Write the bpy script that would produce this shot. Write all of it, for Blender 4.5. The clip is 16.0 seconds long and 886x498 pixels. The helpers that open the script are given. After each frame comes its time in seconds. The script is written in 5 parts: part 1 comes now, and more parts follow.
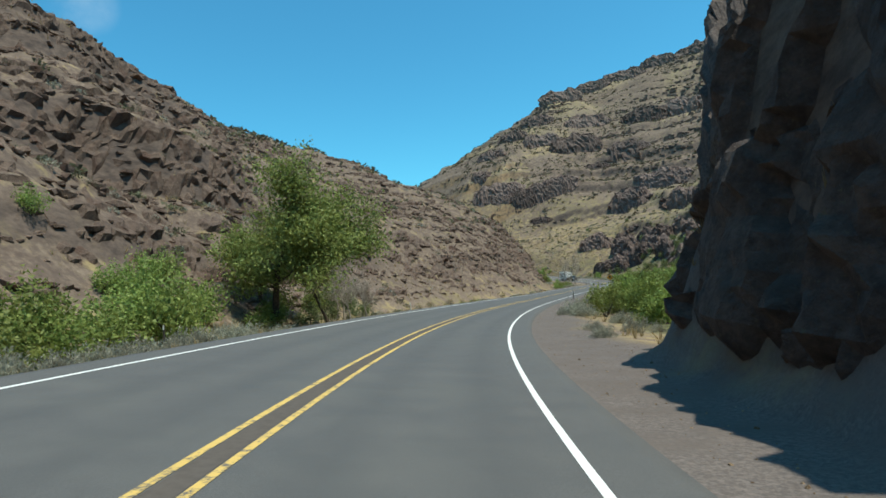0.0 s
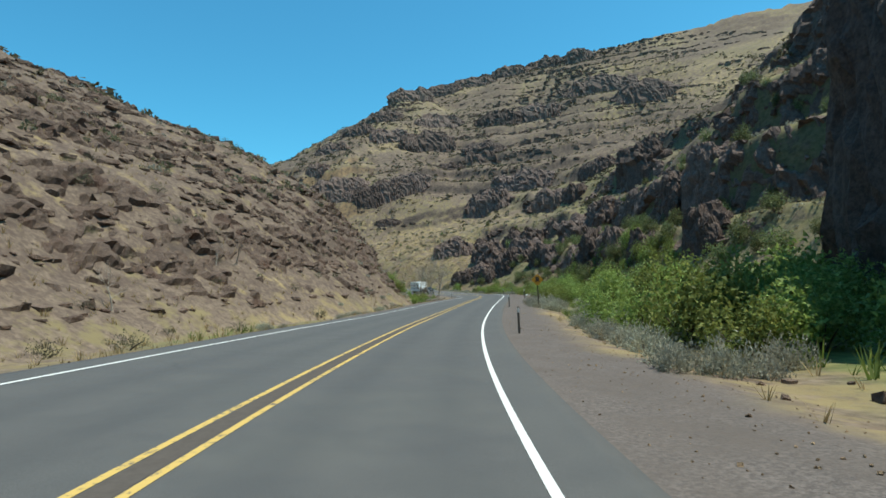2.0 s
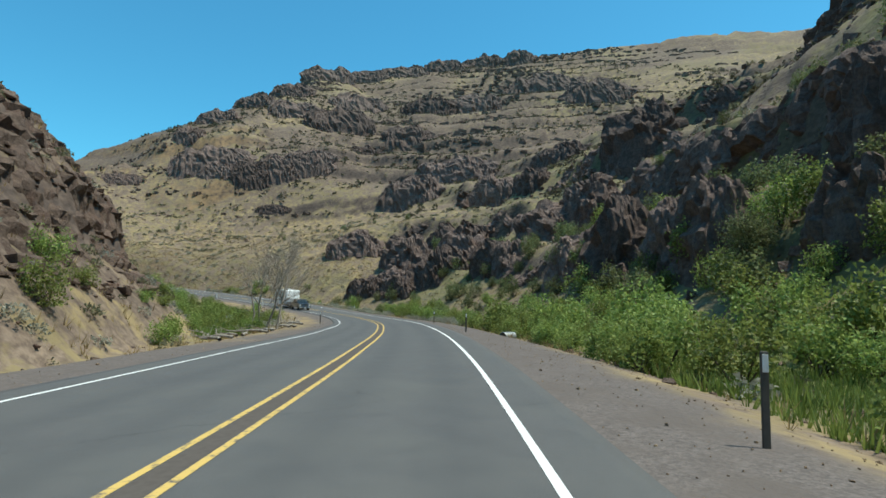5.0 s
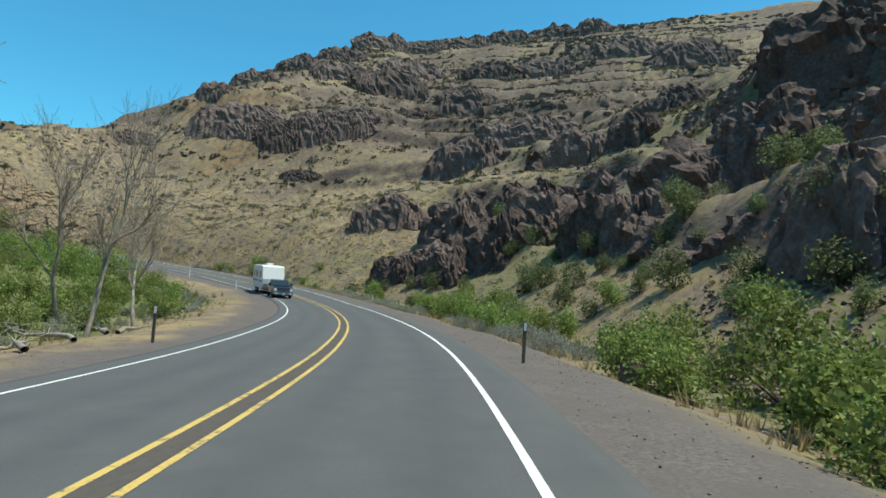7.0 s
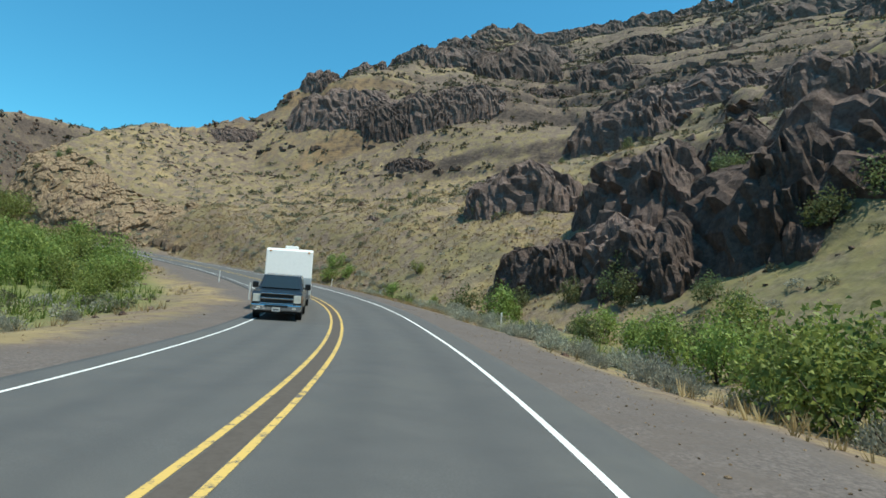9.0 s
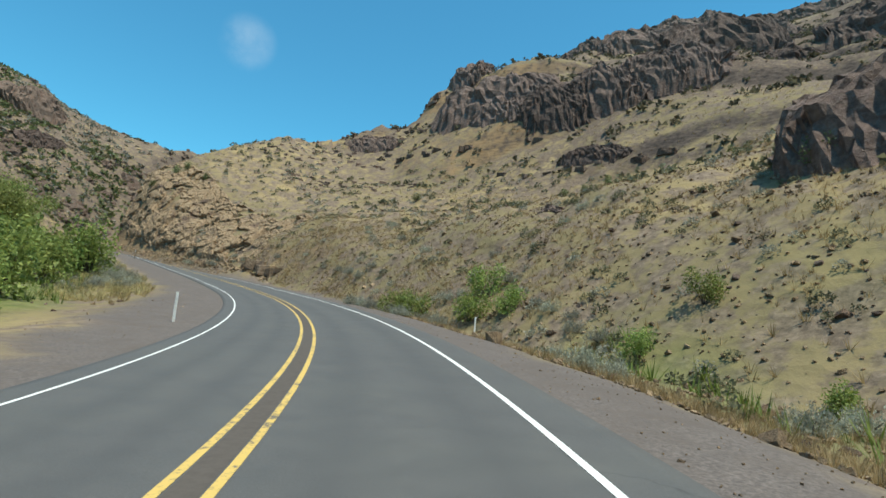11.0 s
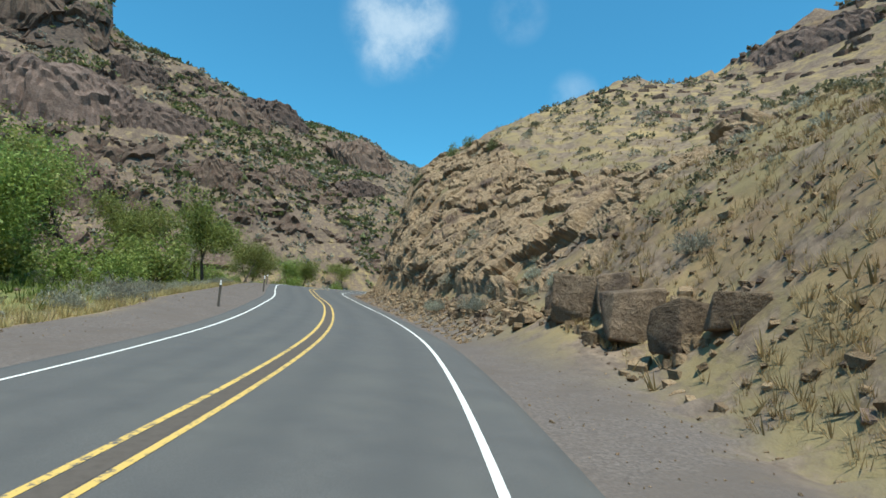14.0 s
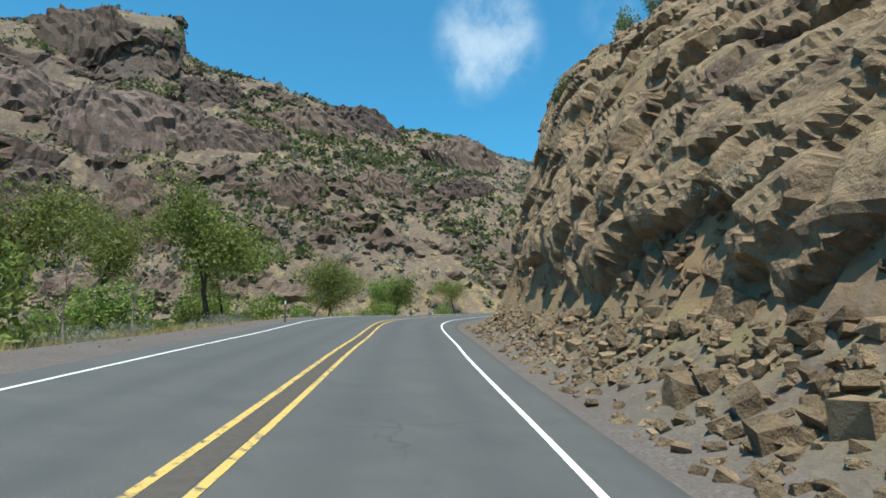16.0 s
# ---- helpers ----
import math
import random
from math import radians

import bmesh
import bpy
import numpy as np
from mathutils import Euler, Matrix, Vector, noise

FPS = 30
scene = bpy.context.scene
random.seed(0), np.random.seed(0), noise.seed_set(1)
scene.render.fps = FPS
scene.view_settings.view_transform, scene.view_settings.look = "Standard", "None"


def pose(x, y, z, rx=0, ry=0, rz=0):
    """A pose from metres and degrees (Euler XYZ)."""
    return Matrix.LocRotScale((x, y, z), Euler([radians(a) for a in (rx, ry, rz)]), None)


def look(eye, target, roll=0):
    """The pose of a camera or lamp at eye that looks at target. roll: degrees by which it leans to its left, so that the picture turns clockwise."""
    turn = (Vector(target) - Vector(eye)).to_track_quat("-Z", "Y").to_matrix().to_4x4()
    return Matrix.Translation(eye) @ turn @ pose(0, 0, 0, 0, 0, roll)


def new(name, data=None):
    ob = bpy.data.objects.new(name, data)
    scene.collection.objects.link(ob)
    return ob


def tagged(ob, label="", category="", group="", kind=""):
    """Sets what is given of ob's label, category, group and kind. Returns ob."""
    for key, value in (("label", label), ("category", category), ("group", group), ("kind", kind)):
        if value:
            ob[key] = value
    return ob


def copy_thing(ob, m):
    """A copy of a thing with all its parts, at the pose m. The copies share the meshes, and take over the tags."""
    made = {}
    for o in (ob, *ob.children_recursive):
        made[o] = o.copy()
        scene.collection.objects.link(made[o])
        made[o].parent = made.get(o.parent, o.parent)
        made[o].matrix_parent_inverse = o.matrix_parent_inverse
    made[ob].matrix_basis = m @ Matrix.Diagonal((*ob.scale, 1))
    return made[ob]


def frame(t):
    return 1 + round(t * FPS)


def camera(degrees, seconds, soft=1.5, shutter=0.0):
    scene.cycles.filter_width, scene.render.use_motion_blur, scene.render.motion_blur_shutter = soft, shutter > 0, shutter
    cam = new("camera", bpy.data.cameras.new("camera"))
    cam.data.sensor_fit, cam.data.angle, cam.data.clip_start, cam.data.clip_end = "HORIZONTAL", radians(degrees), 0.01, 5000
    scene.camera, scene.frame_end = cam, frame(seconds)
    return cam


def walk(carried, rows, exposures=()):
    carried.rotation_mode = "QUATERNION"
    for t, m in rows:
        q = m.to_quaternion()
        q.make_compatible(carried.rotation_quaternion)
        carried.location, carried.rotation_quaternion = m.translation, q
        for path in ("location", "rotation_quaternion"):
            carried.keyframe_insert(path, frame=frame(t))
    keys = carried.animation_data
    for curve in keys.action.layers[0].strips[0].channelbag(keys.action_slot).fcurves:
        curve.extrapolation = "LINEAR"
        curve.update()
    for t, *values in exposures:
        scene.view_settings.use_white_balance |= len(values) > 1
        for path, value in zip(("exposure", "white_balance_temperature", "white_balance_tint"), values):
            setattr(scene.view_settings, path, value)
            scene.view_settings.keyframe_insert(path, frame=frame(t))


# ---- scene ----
cam = camera(76.2, 16.0, soft=1.6)
PATH = [
    (0.0, (0.00, 0.00, 0.00), (0.030, 1.997, 0.099), -3.61),
    (0.5, (0.70, 14.48, -0.51), (0.897, 16.468, -0.413), -3.37),
    (1.0, (2.48, 28.42, -1.00), (2.833, 30.386, -0.898), -3.14),
    (1.5, (5.11, 41.69, -1.45), (5.585, 43.630, -1.343), -2.93),
    (2.0, (8.30, 54.21, -1.84), (8.879, 56.121, -1.718), -2.60),
    (2.5, (11.90, 65.99, -2.14), (12.565, 67.871, -1.994), -1.83),
    (3.0, (15.79, 77.02, -2.34), (16.522, 78.875, -2.187), -0.93),
    (3.5, (19.84, 87.36, -2.47), (20.615, 89.196, -2.302), -0.45),
    (4.0, (23.94, 97.13, -2.52), (24.751, 98.949, -2.341), 0.30),
    (4.5, (28.08, 106.52, -2.51), (28.918, 108.325, -2.311), 0.98),
    (5.0, (32.27, 115.71, -2.47), (33.120, 117.511, -2.289), 1.14),
    (5.5, (36.47, 124.86, -2.49), (37.311, 126.666, -2.320), 1.54),
    (6.0, (40.57, 134.05, -2.58), (41.377, 135.873, -2.423), 2.37),
    (6.5, (44.43, 143.34, -2.71), (45.175, 145.190, -2.562), 3.15),
    (7.0, (47.90, 152.69, -2.86), (48.575, 154.567, -2.712), 3.58),
    (7.5, (50.87, 162.00, -3.01), (51.447, 163.910, -2.876), 3.83),
    (8.0, (53.23, 171.22, -3.15), (53.703, 173.158, -3.006), 4.03),
    (8.5, (54.98, 180.35, -3.27), (55.335, 182.312, -3.113), 3.98),
    (9.0, (56.15, 189.55, -3.34), (56.397, 191.527, -3.161), 4.21),
    (9.5, (56.74, 199.02, -3.31), (56.848, 201.007, -3.114), 3.54),
    (10.0, (56.71, 208.90, -3.15), (56.690, 210.887, -2.922), 3.56),
    (10.5, (56.01, 219.23, -2.83), (55.845, 221.208, -2.584), 4.25),
    (11.0, (54.47, 229.95, -2.38), (54.150, 231.906, -2.113), 5.13),
    (11.5, (51.93, 240.87, -1.80), (51.434, 242.787, -1.519), 5.52),
    (12.0, (48.30, 251.70, -1.12), (47.615, 253.557, -0.834), 5.38),
    (12.5, (43.59, 262.06, -0.40), (42.698, 263.825, -0.102), 4.67),
    (13.0, (37.91, 271.61, 0.35), (36.840, 273.270, 0.663), 4.23),
    (13.5, (31.56, 280.13, 1.11), (30.322, 281.667, 1.437), 4.16),
    (14.0, (24.84, 287.54, 1.86), (23.472, 288.962, 2.185), 3.28),
    (14.5, (18.04, 293.94, 2.59), (16.580, 295.263, 2.931), 2.43),
    (15.0, (11.34, 299.47, 3.33), (9.810, 300.708, 3.687), 1.47),
    (15.5, (4.78, 304.29, 4.09), (3.196, 305.455, 4.454), 0.28),
    (16.0, (-1.61, 308.54, 4.90), (-3.227, 309.654, 5.278), -0.99),
]
walk(cam, [(t, look(eye, target, roll)) for t, eye, target, roll in PATH],
     exposures=[(0.0, 0.05, 6350, 3.0), (9.2, 0.05, 6350, 3.0), (11.5, 0.12, 6600, 5.0), (13.5, 0.15, 6400, 5.0), (16.0, 0.20, 6250, 5.0)])

# ---------------------------------------------------------------- light
SUN_AZIMUTH, SUN_HEIGHT = radians(122), radians(69)      # clockwise from +y
world = bpy.data.worlds.new("sky")
scene.world = world
world.use_nodes = True
wt = world.node_tree
sky = wt.nodes.new("ShaderNodeTexSky")
sky.sky_type = "NISHITA"
sky.sun_disc = False
sky.sun_elevation, sky.sun_rotation = SUN_HEIGHT, SUN_AZIMUTH
sky.air_density, sky.dust_density, sky.ozone_density = 1.0, 0.6, 2.6
wt.nodes["Background"].inputs["Strength"].default_value = 0.15
tint = wt.nodes.new("ShaderNodeMix")
tint.data_type, tint.blend_type = "RGBA", "MULTIPLY"
tint.inputs[0].default_value = 1.0
tint.inputs[7].default_value = (0.43, 1.11, 1.17, 1)
wt.links.new(sky.outputs["Color"], tint.inputs[6])
# two thin clouds, each a soft patch of the sky broken up by noise
way = wt.nodes.new("ShaderNodeTexCoord").outputs["Generated"]
puff = wt.nodes.new("ShaderNodeTexNoise")
puff.inputs["Scale"].default_value, puff.inputs["Detail"].default_value, puff.inputs["Roughness"].default_value = 10.5, 8.0, 0.62
wt.links.new(way, puff.inputs["Vector"])
sky_color = tint.outputs[2]
for left, height, inner, outer, dense in ((50, 31, 0.9993, 0.9945, 0.55), (31, 24.5, 0.9999, 0.9988, 0.2), (37, 32, 0.9998, 0.9985, 0.12), (52, 27, 0.9999, 0.999, 0.15)):
    aim = wt.nodes.new("ShaderNodeVectorMath")
    aim.operation = "DOT_PRODUCT"
    aim.inputs[1].default_value = (-math.sin(radians(left)) * math.cos(radians(height)), math.cos(radians(left)) * math.cos(radians(height)), math.sin(radians(height)))
    wt.links.new(way, aim.inputs[0])
    spot = wt.nodes.new("ShaderNodeMapRange")
    spot.interpolation_type = "SMOOTHSTEP"
    wt.links.new(aim.outputs["Value"], spot.inputs["Value"])
    spot.inputs["From Min"].default_value, spot.inputs["From Max"].default_value = outer, inner
    torn = wt.nodes.new("ShaderNodeMapRange")
    torn.interpolation_type = "SMOOTHSTEP"
    wt.links.new(puff.outputs["Fac"], torn.inputs["Value"])
    torn.inputs["From Min"].default_value, torn.inputs["From Max"].default_value, torn.inputs["To Max"].default_value = 0.28, 0.72, dense
    veil = wt.nodes.new("ShaderNodeMath")
    veil.operation = "MULTIPLY"
    wt.links.new(spot.outputs["Result"], veil.inputs[0])
    wt.links.new(torn.outputs["Result"], veil.inputs[1])
    cloud = wt.nodes.new("ShaderNodeMix")
    cloud.data_type = "RGBA"
    cloud.inputs[7].default_value = (5.6, 6.2, 6.6, 1)
    wt.links.new(veil.outputs[0], cloud.inputs[0])
    wt.links.new(sky_color, cloud.inputs[6])
    sky_color = cloud.outputs[2]
wt.links.new(sky_color, wt.nodes["Background"].inputs["Color"])
sun_data = bpy.data.lights.new("sun", "SUN")
sun_data.energy, sun_data.angle, sun_data.color = 5.0, radians(0.53), (1.0, 0.93, 0.80)
sun = new("sun", sun_data)
sun_from = Vector((math.sin(SUN_AZIMUTH) * math.cos(SUN_HEIGHT), math.cos(SUN_AZIMUTH) * math.cos(SUN_HEIGHT), math.sin(SUN_HEIGHT)))
sun.matrix_world = look(sun_from * 200, (0, 0, 0))


# ---------------------------------------------------------------- materials
class Nodes:
    """A small writer of node materials."""

    def __init__(self, name):
        self.mat = bpy.data.materials.new(name)
        self.mat.use_nodes = True
        self.tree = self.mat.node_tree
        self.bsdf = self.tree.nodes["Principled BSDF"]
        self.place = None

    def node(self, kind, **given):
        n = self.tree.nodes.new(kind)
        for key, value in given.items():
            if key in n.inputs:
                self.put(value, n.inputs[key])
        return n

    def put(self, value, socket):
        if isinstance(value, bpy.types.NodeSocket):
            self.tree.links.new(value, socket)
        elif isinstance(value, tuple) and len(value) == 3 and socket.type == "RGBA":
            socket.default_value = (*value, 1)
        else:
            socket.default_value = value

    def coords(self):
        if self.place is None:
            self.place = self.node("ShaderNodeNewGeometry").outputs["Position"]
        return self.place

    def noise(self, scale, detail=4.0, rough=0.6, stretch=None, where=None):
        where = where or self.coords()
        if stretch:
            m = self.node("ShaderNodeMapping", Vector=where)
            m.inputs["Scale"].default_value = stretch
            where = m.outputs["Vector"]
        return self.node("ShaderNodeTexNoise", Vector=where, Scale=scale, Detail=detail, Roughness=rough).outputs["Fac"]

    def cells(self, scale, feature="F1", stretch=None, output="Distance"):
        where = self.coords()
        if stretch:
            m = self.node("ShaderNodeMapping", Vector=where)
            m.inputs["Scale"].default_value = stretch
            where = m.outputs["Vector"]
        n = self.tree.nodes.new("ShaderNodeTexVoronoi")
        n.feature = feature
        self.put(where, n.inputs["Vector"])
        n.inputs["Scale"].default_value = scale
        return n.outputs[output]

    def ramp(self, value, low, high, a=0.0, b=1.0):
        n = self.node("ShaderNodeMapRange", Value=value)
        n.interpolation_type = "SMOOTHSTEP"
        for key, v in (("From Min", low), ("From Max", high), ("To Min", a), ("To Max", b)):
            n.inputs[key].default_value = v
        return n.outputs["Result"]

    def math(self, how, a, b=0.0):
        n = self.tree.nodes.new("ShaderNodeMath")
        n.operation = how
        self.put(a, n.inputs[0])
        self.put(b, n.inputs[1])
        return n.outputs[0]

    def mix(self, fac, a, b, how="MIX"):
        n = self.tree.nodes.new("ShaderNodeMix")
        n.data_type, n.blend_type = "RGBA", how
        for value, socket in ((fac, n.inputs[0]), (a, n.inputs[6]), (b, n.inputs[7])):
            self.put(value, socket)
        return n.outputs[2]

    def attr(self, name):
        n = self.tree.nodes.new("ShaderNodeAttribute")
        n.attribute_name = name
        return n.outputs["Fac"]

    def done(self, color, rough=0.9, bump=None, strength=0.3, distance=0.05, metal=0.0, spec=0.3):
        self.put(color, self.bsdf.inputs["Base Color"])
        self.put(rough, self.bsdf.inputs["Roughness"])
        self.bsdf.inputs["Metallic"].default_value = metal
        self.bsdf.inputs["Specular IOR Level"].default_value = spec
        if bump is not None:
            b = self.node("ShaderNodeBump", Height=bump, Strength=strength, Distance=distance)
            self.put(b.outputs["Normal"], self.bsdf.inputs["Normal"])
        return self.mat


def ground_material():
    n = Nodes("canyon_ground")
    up = n.tree.nodes.new("ShaderNodeSeparateXYZ")
    geo = n.node("ShaderNodeNewGeometry")
    n.put(geo.outputs["Normal"], up.inputs[0])
    steep = n.ramp(n.math("ADD", up.outputs["Z"], n.math("MULTIPLY", n.math("SUBTRACT", n.noise(0.35, 5), 0.5), 0.40)), 0.46, 0.68, 1.0, 0.0)
    big, mid, fine = n.noise(0.02, 3), n.noise(0.22, 5), n.noise(2.5, 5, 0.7)
    grass = n.mix(n.ramp(mid, 0.35, 0.65), (0.340, 0.255, 0.132), (0.240, 0.182, 0.100))
    grass = n.mix(n.ramp(big, 0.4, 0.62), grass, (0.212, 0.170, 0.090))
    stones = n.mix(n.ramp(fine, 0.35, 0.7), (0.130, 0.096, 0.074), (0.265, 0.200, 0.148))
    patches = n.math("ADD", n.noise(0.5, 6, 0.7), n.math("MULTIPLY", n.attr("stony"), 0.13))
    stones = n.mix(n.math("MULTIPLY", n.attr("stony"), n.ramp(n.noise(0.9, 5, 0.7), 0.3, 0.7)), stones, (0.098, 0.070, 0.058))
    slope = n.mix(n.ramp(patches, 0.42, 0.58), grass, stones)
    warm = n.attr("warm")
    rock = n.mix(n.ramp(n.noise(0.8, 6, 0.7, stretch=(1, 1, 2.2)), 0.3, 0.72), (0.062, 0.048, 0.043), (0.155, 0.115, 0.092))
    rock = n.mix(n.math("MULTIPLY", warm, n.ramp(n.noise(0.6, 4), 0.25, 0.6)), rock, (0.30, 0.195, 0.105))
    color = n.mix(steep, slope, rock)
    lush = n.mix(n.ramp(n.noise(1.6, 5), 0.35, 0.65), (0.100, 0.125, 0.038), (0.185, 0.190, 0.070))
    color = n.mix(n.math("MULTIPLY", n.attr("lush"), n.ramp(n.noise(0.4, 4), 0.26, 0.52, 0.2, 0.95)), color, lush)
    grit = n.mix(n.ramp(n.noise(14, 4, 0.8), 0.35, 0.7), (0.104, 0.088, 0.081), (0.186, 0.157, 0.143))
    grit = n.mix(n.ramp(n.noise(0.7, 4), 0.4, 0.7), grit, (0.125, 0.104, 0.093))
    color = n.mix(n.attr("gravel"), color, grit)
    high = n.math("ADD", n.math("MULTIPLY", fine, 0.5), n.math("MULTIPLY", n.cells(0.9, stretch=(1, 1, 1.8)), 0.6))
    return n.done(color, 0.95, high, 0.5, 0.25, spec=0.15)


def asphalt_material():
    n = Nodes("asphalt")
    speck = n.noise(60, 3, 0.8)
    wide = n.noise(0.35, 5)
    color = n.mix(n.ramp(speck, 0.35, 0.7), (0.086, 0.084, 0.083), (0.126, 0.124, 0.122))
    color = n.mix(n.ramp(wide, 0.4, 0.7), color, (0.110, 0.108, 0.103))
    color = n.mix(n.attr("track"), color, (0.072, 0.073, 0.075))
    blotch = n.ramp(n.noise(1.3, 6, 0.7), 0.35, 0.68)
    color = n.mix(n.math("MULTIPLY", blotch, 0.35), color, (0.070, 0.069, 0.068))
    bent = n.tree.nodes.new("ShaderNodeVectorMath")
    bent.operation = "MULTIPLY_ADD"
    n.put(n.node("ShaderNodeTexNoise", Vector=n.coords(), Scale=0.7, Detail=5.0).outputs["Color"], bent.inputs[0])
    bent.inputs[1].default_value = (2.2, 2.2, 0.0)
    n.put(n.coords(), bent.inputs[2])
    vein = n.tree.nodes.new("ShaderNodeTexVoronoi")
    vein.feature = "DISTANCE_TO_EDGE"
    vein.inputs["Scale"].default_value = 0.16
    n.put(bent.outputs[0], vein.inputs["Vector"])
    crack = n.math("MULTIPLY", n.ramp(vein.outputs["Distance"], 0.001, 0.004, 1.0, 0.0), n.ramp(n.noise(0.12, 3), 0.5, 0.62))
    color = n.mix(n.math("MULTIPLY", crack, 0.35), color, (0.030, 0.029, 0.028))
    grain = n.math("ADD", speck, n.math("MULTIPLY", n.noise(9, 4), 0.6))
    return n.done(color, n.ramp(blotch, 0, 1, 0.86, 0.74), grain, 0.3, 0.012)


def paint_material(name, color, worn):
    n = Nodes(name)
    chips = n.ramp(n.math("ADD", n.math("MULTIPLY", n.noise(7, 6, 0.75), 0.75), n.math("MULTIPLY", n.noise(0.9, 3), 0.25)), worn, worn + 0.12, 1.0, 0.0)
    return n.done(n.mix(chips, (0.11, 0.105, 0.10), color), 0.75, n.noise(60, 3), 0.2, 0.005)


GROUND = ground_material()
ASPHALT = asphalt_material()
WHITE_PAINT = paint_material("white_road_paint", (0.72, 0.72, 0.70), 0.60)
YELLOW_PAINT = paint_material("yellow_road_paint", (0.60, 0.41, 0.12), 0.50)


# ---------------------------------------------------------------- numbers of the land
def lattice(ix, iy, seed):
    a = (ix.astype(np.int64) * 374761393 + iy.astype(np.int64) * 668265263 + seed * 974634777) & 0x7FFFFFFF
    a = ((a ^ (a >> 13)) * 1274126177) & 0x7FFFFFFF
    return ((a ^ (a >> 16)) & 0xFFFF) / 65535.0


def vnoise(x, y, seed=0):
    """Smooth noise from 0 to 1."""
    ix, iy = np.floor(x), np.floor(y)
    fx, fy = x - ix, y - iy
    fx, fy = fx * fx * (3 - 2 * fx), fy * fy * (3 - 2 * fy)
    a, b = lattice(ix, iy, seed), lattice(ix + 1, iy, seed)
    c, d = lattice(ix, iy + 1, seed), lattice(ix + 1, iy + 1, seed)
    return (a * (1 - fx) + b * fx) * (1 - fy) + (c * (1 - fx) + d * fx) * fy


def fbm(x, y, size, octaves=4, seed=0, gain=0.5):
    """Noise about 0, from -1 to 1, whose largest lumps are about that many metres."""
    total, amp, norm = 0.0, 1.0, 0.0
    for k in range(octaves):
        total = total + amp * (vnoise(x / size + 13.7 * k, y / size - 7.3 * k, seed + k) * 2 - 1)
        norm += amp
        amp *= gain
        size *= 0.5
    return total / norm


def smooth(x, a, b):
    t = np.clip((x - a) / (b - a), 0, 1)
    return t * t * (3 - 2 * t)


def spline(points, step):
    """Points along a smooth curve through the given ones."""
    p = np.array(points, float)
    p = np.vstack([2 * p[0] - p[1], p, 2 * p[-1] - p[-2]])
    out = []
    for k in range(1, len(p) - 2):
        count = max(2, int(np.linalg.norm(p[k + 1, :2] - p[k, :2]) / step))
        t = np.linspace(0, 1, count, endpoint=False)[:, None]
        out.append(0.5 * (2 * p[k] + (p[k + 1] - p[k - 1]) * t + (2 * p[k - 1] - 5 * p[k] + 4 * p[k + 1] - p[k + 2]) * t**2
                          + (3 * p[k] - p[k - 1] - 3 * p[k + 1] + p[k + 2]) * t**3))
    return np.vstack(out + [p[-2:-1]])


# the middle of the road: plan, and its level with the cross slope
ROAD_PLAN = [
    (6.87, -59.08), (1.68, -39.78), (-1.41, -19.99), (-2.52, -0.10), (-1.40, 19.89), (1.80, 39.58),
    (6.68, 59.01), (13.08, 77.91), (20.68, 96.47), (28.87, 114.67), (37.14, 132.93), (44.54, 151.46),
    (50.66, 170.51), (54.31, 190.19), (54.98, 210.12), (52.71, 230.11), (46.63, 249.19), (37.39, 266.90),
    (25.11, 282.73), (10.86, 296.58), (-2.93, 306.85), (-19.99, 317.27), (-36.78, 328.18), (-50.88, 342.55),
    (-58.65, 361.11), (-58.58, 381.26), (-52.05, 400.32), (-41.83, 417.59), (-29.93, 433.62),
]
ROAD_LEVEL = [
    (0.63, -0.060), (-0.06, -0.067), (-0.75, -0.074), (-1.45, -0.093), (-2.15, -0.084), (-2.81, -0.076),
    (-3.40, -0.066), (-3.84, -0.048), (-4.11, -0.016), (-4.15, 0.003), (-4.25, 0.017), (-4.56, 0.029),
    (-4.84, 0.023), (-4.98, -0.001), (-4.76, -0.001), (-4.12, 0.039), (-3.08, 0.052), (-1.76, 0.029),
    (-0.23, 0.010), (1.58, -0.039), (3.44, -0.110), (5.49, -0.088), (7.55, -0.076), (9.16, -0.064),
    (10.73, -0.053), (11.70, -0.045), (12.66, -0.040), (13.62, -0.037), (14.58, -0.034),
]
ROAD = spline([(*a, *b) for a, b in zip(ROAD_PLAN, ROAD_LEVEL)], 1.0)
ROAD_WAY = np.gradient(ROAD[:, :2], axis=0)
ROAD_WAY /= np.linalg.norm(ROAD_WAY, axis=1)[:, None]
ROAD_RIGHT = np.stack([ROAD_WAY[:, 1], -ROAD_WAY[:, 0]], 1)
ROAD_S = np.r_[0, np.cumsum(np.linalg.norm(np.diff(ROAD[:, :2], axis=0), axis=1))]


def nearest(line, x, y):
    """For each place the nearest piece of a line: the fraction index along it and the distance, positive to its right."""
    a, b = line[:-1, :2], line[1:, :2]
    best = np.full(x.shape, 1e18)
    where, side = np.zeros(x.shape), np.zeros(x.shape)
    for k in range(len(a)):
        dx, dy = b[k] - a[k]
        t = np.clip(((x - a[k, 0]) * dx + (y - a[k, 1]) * dy) / (dx * dx + dy * dy), 0, 1)
        ox, oy = x - a[k, 0] - t * dx, y - a[k, 1] - t * dy
        d2 = ox * ox + oy * oy
        hit = d2 < best
        best = np.where(hit, d2, best)
        where = np.where(hit, k + t, where)
        side = np.where(hit, np.sign(ox * dy - oy * dx), side)
    return where, np.sqrt(best) * np.where(side == 0, 1, side)


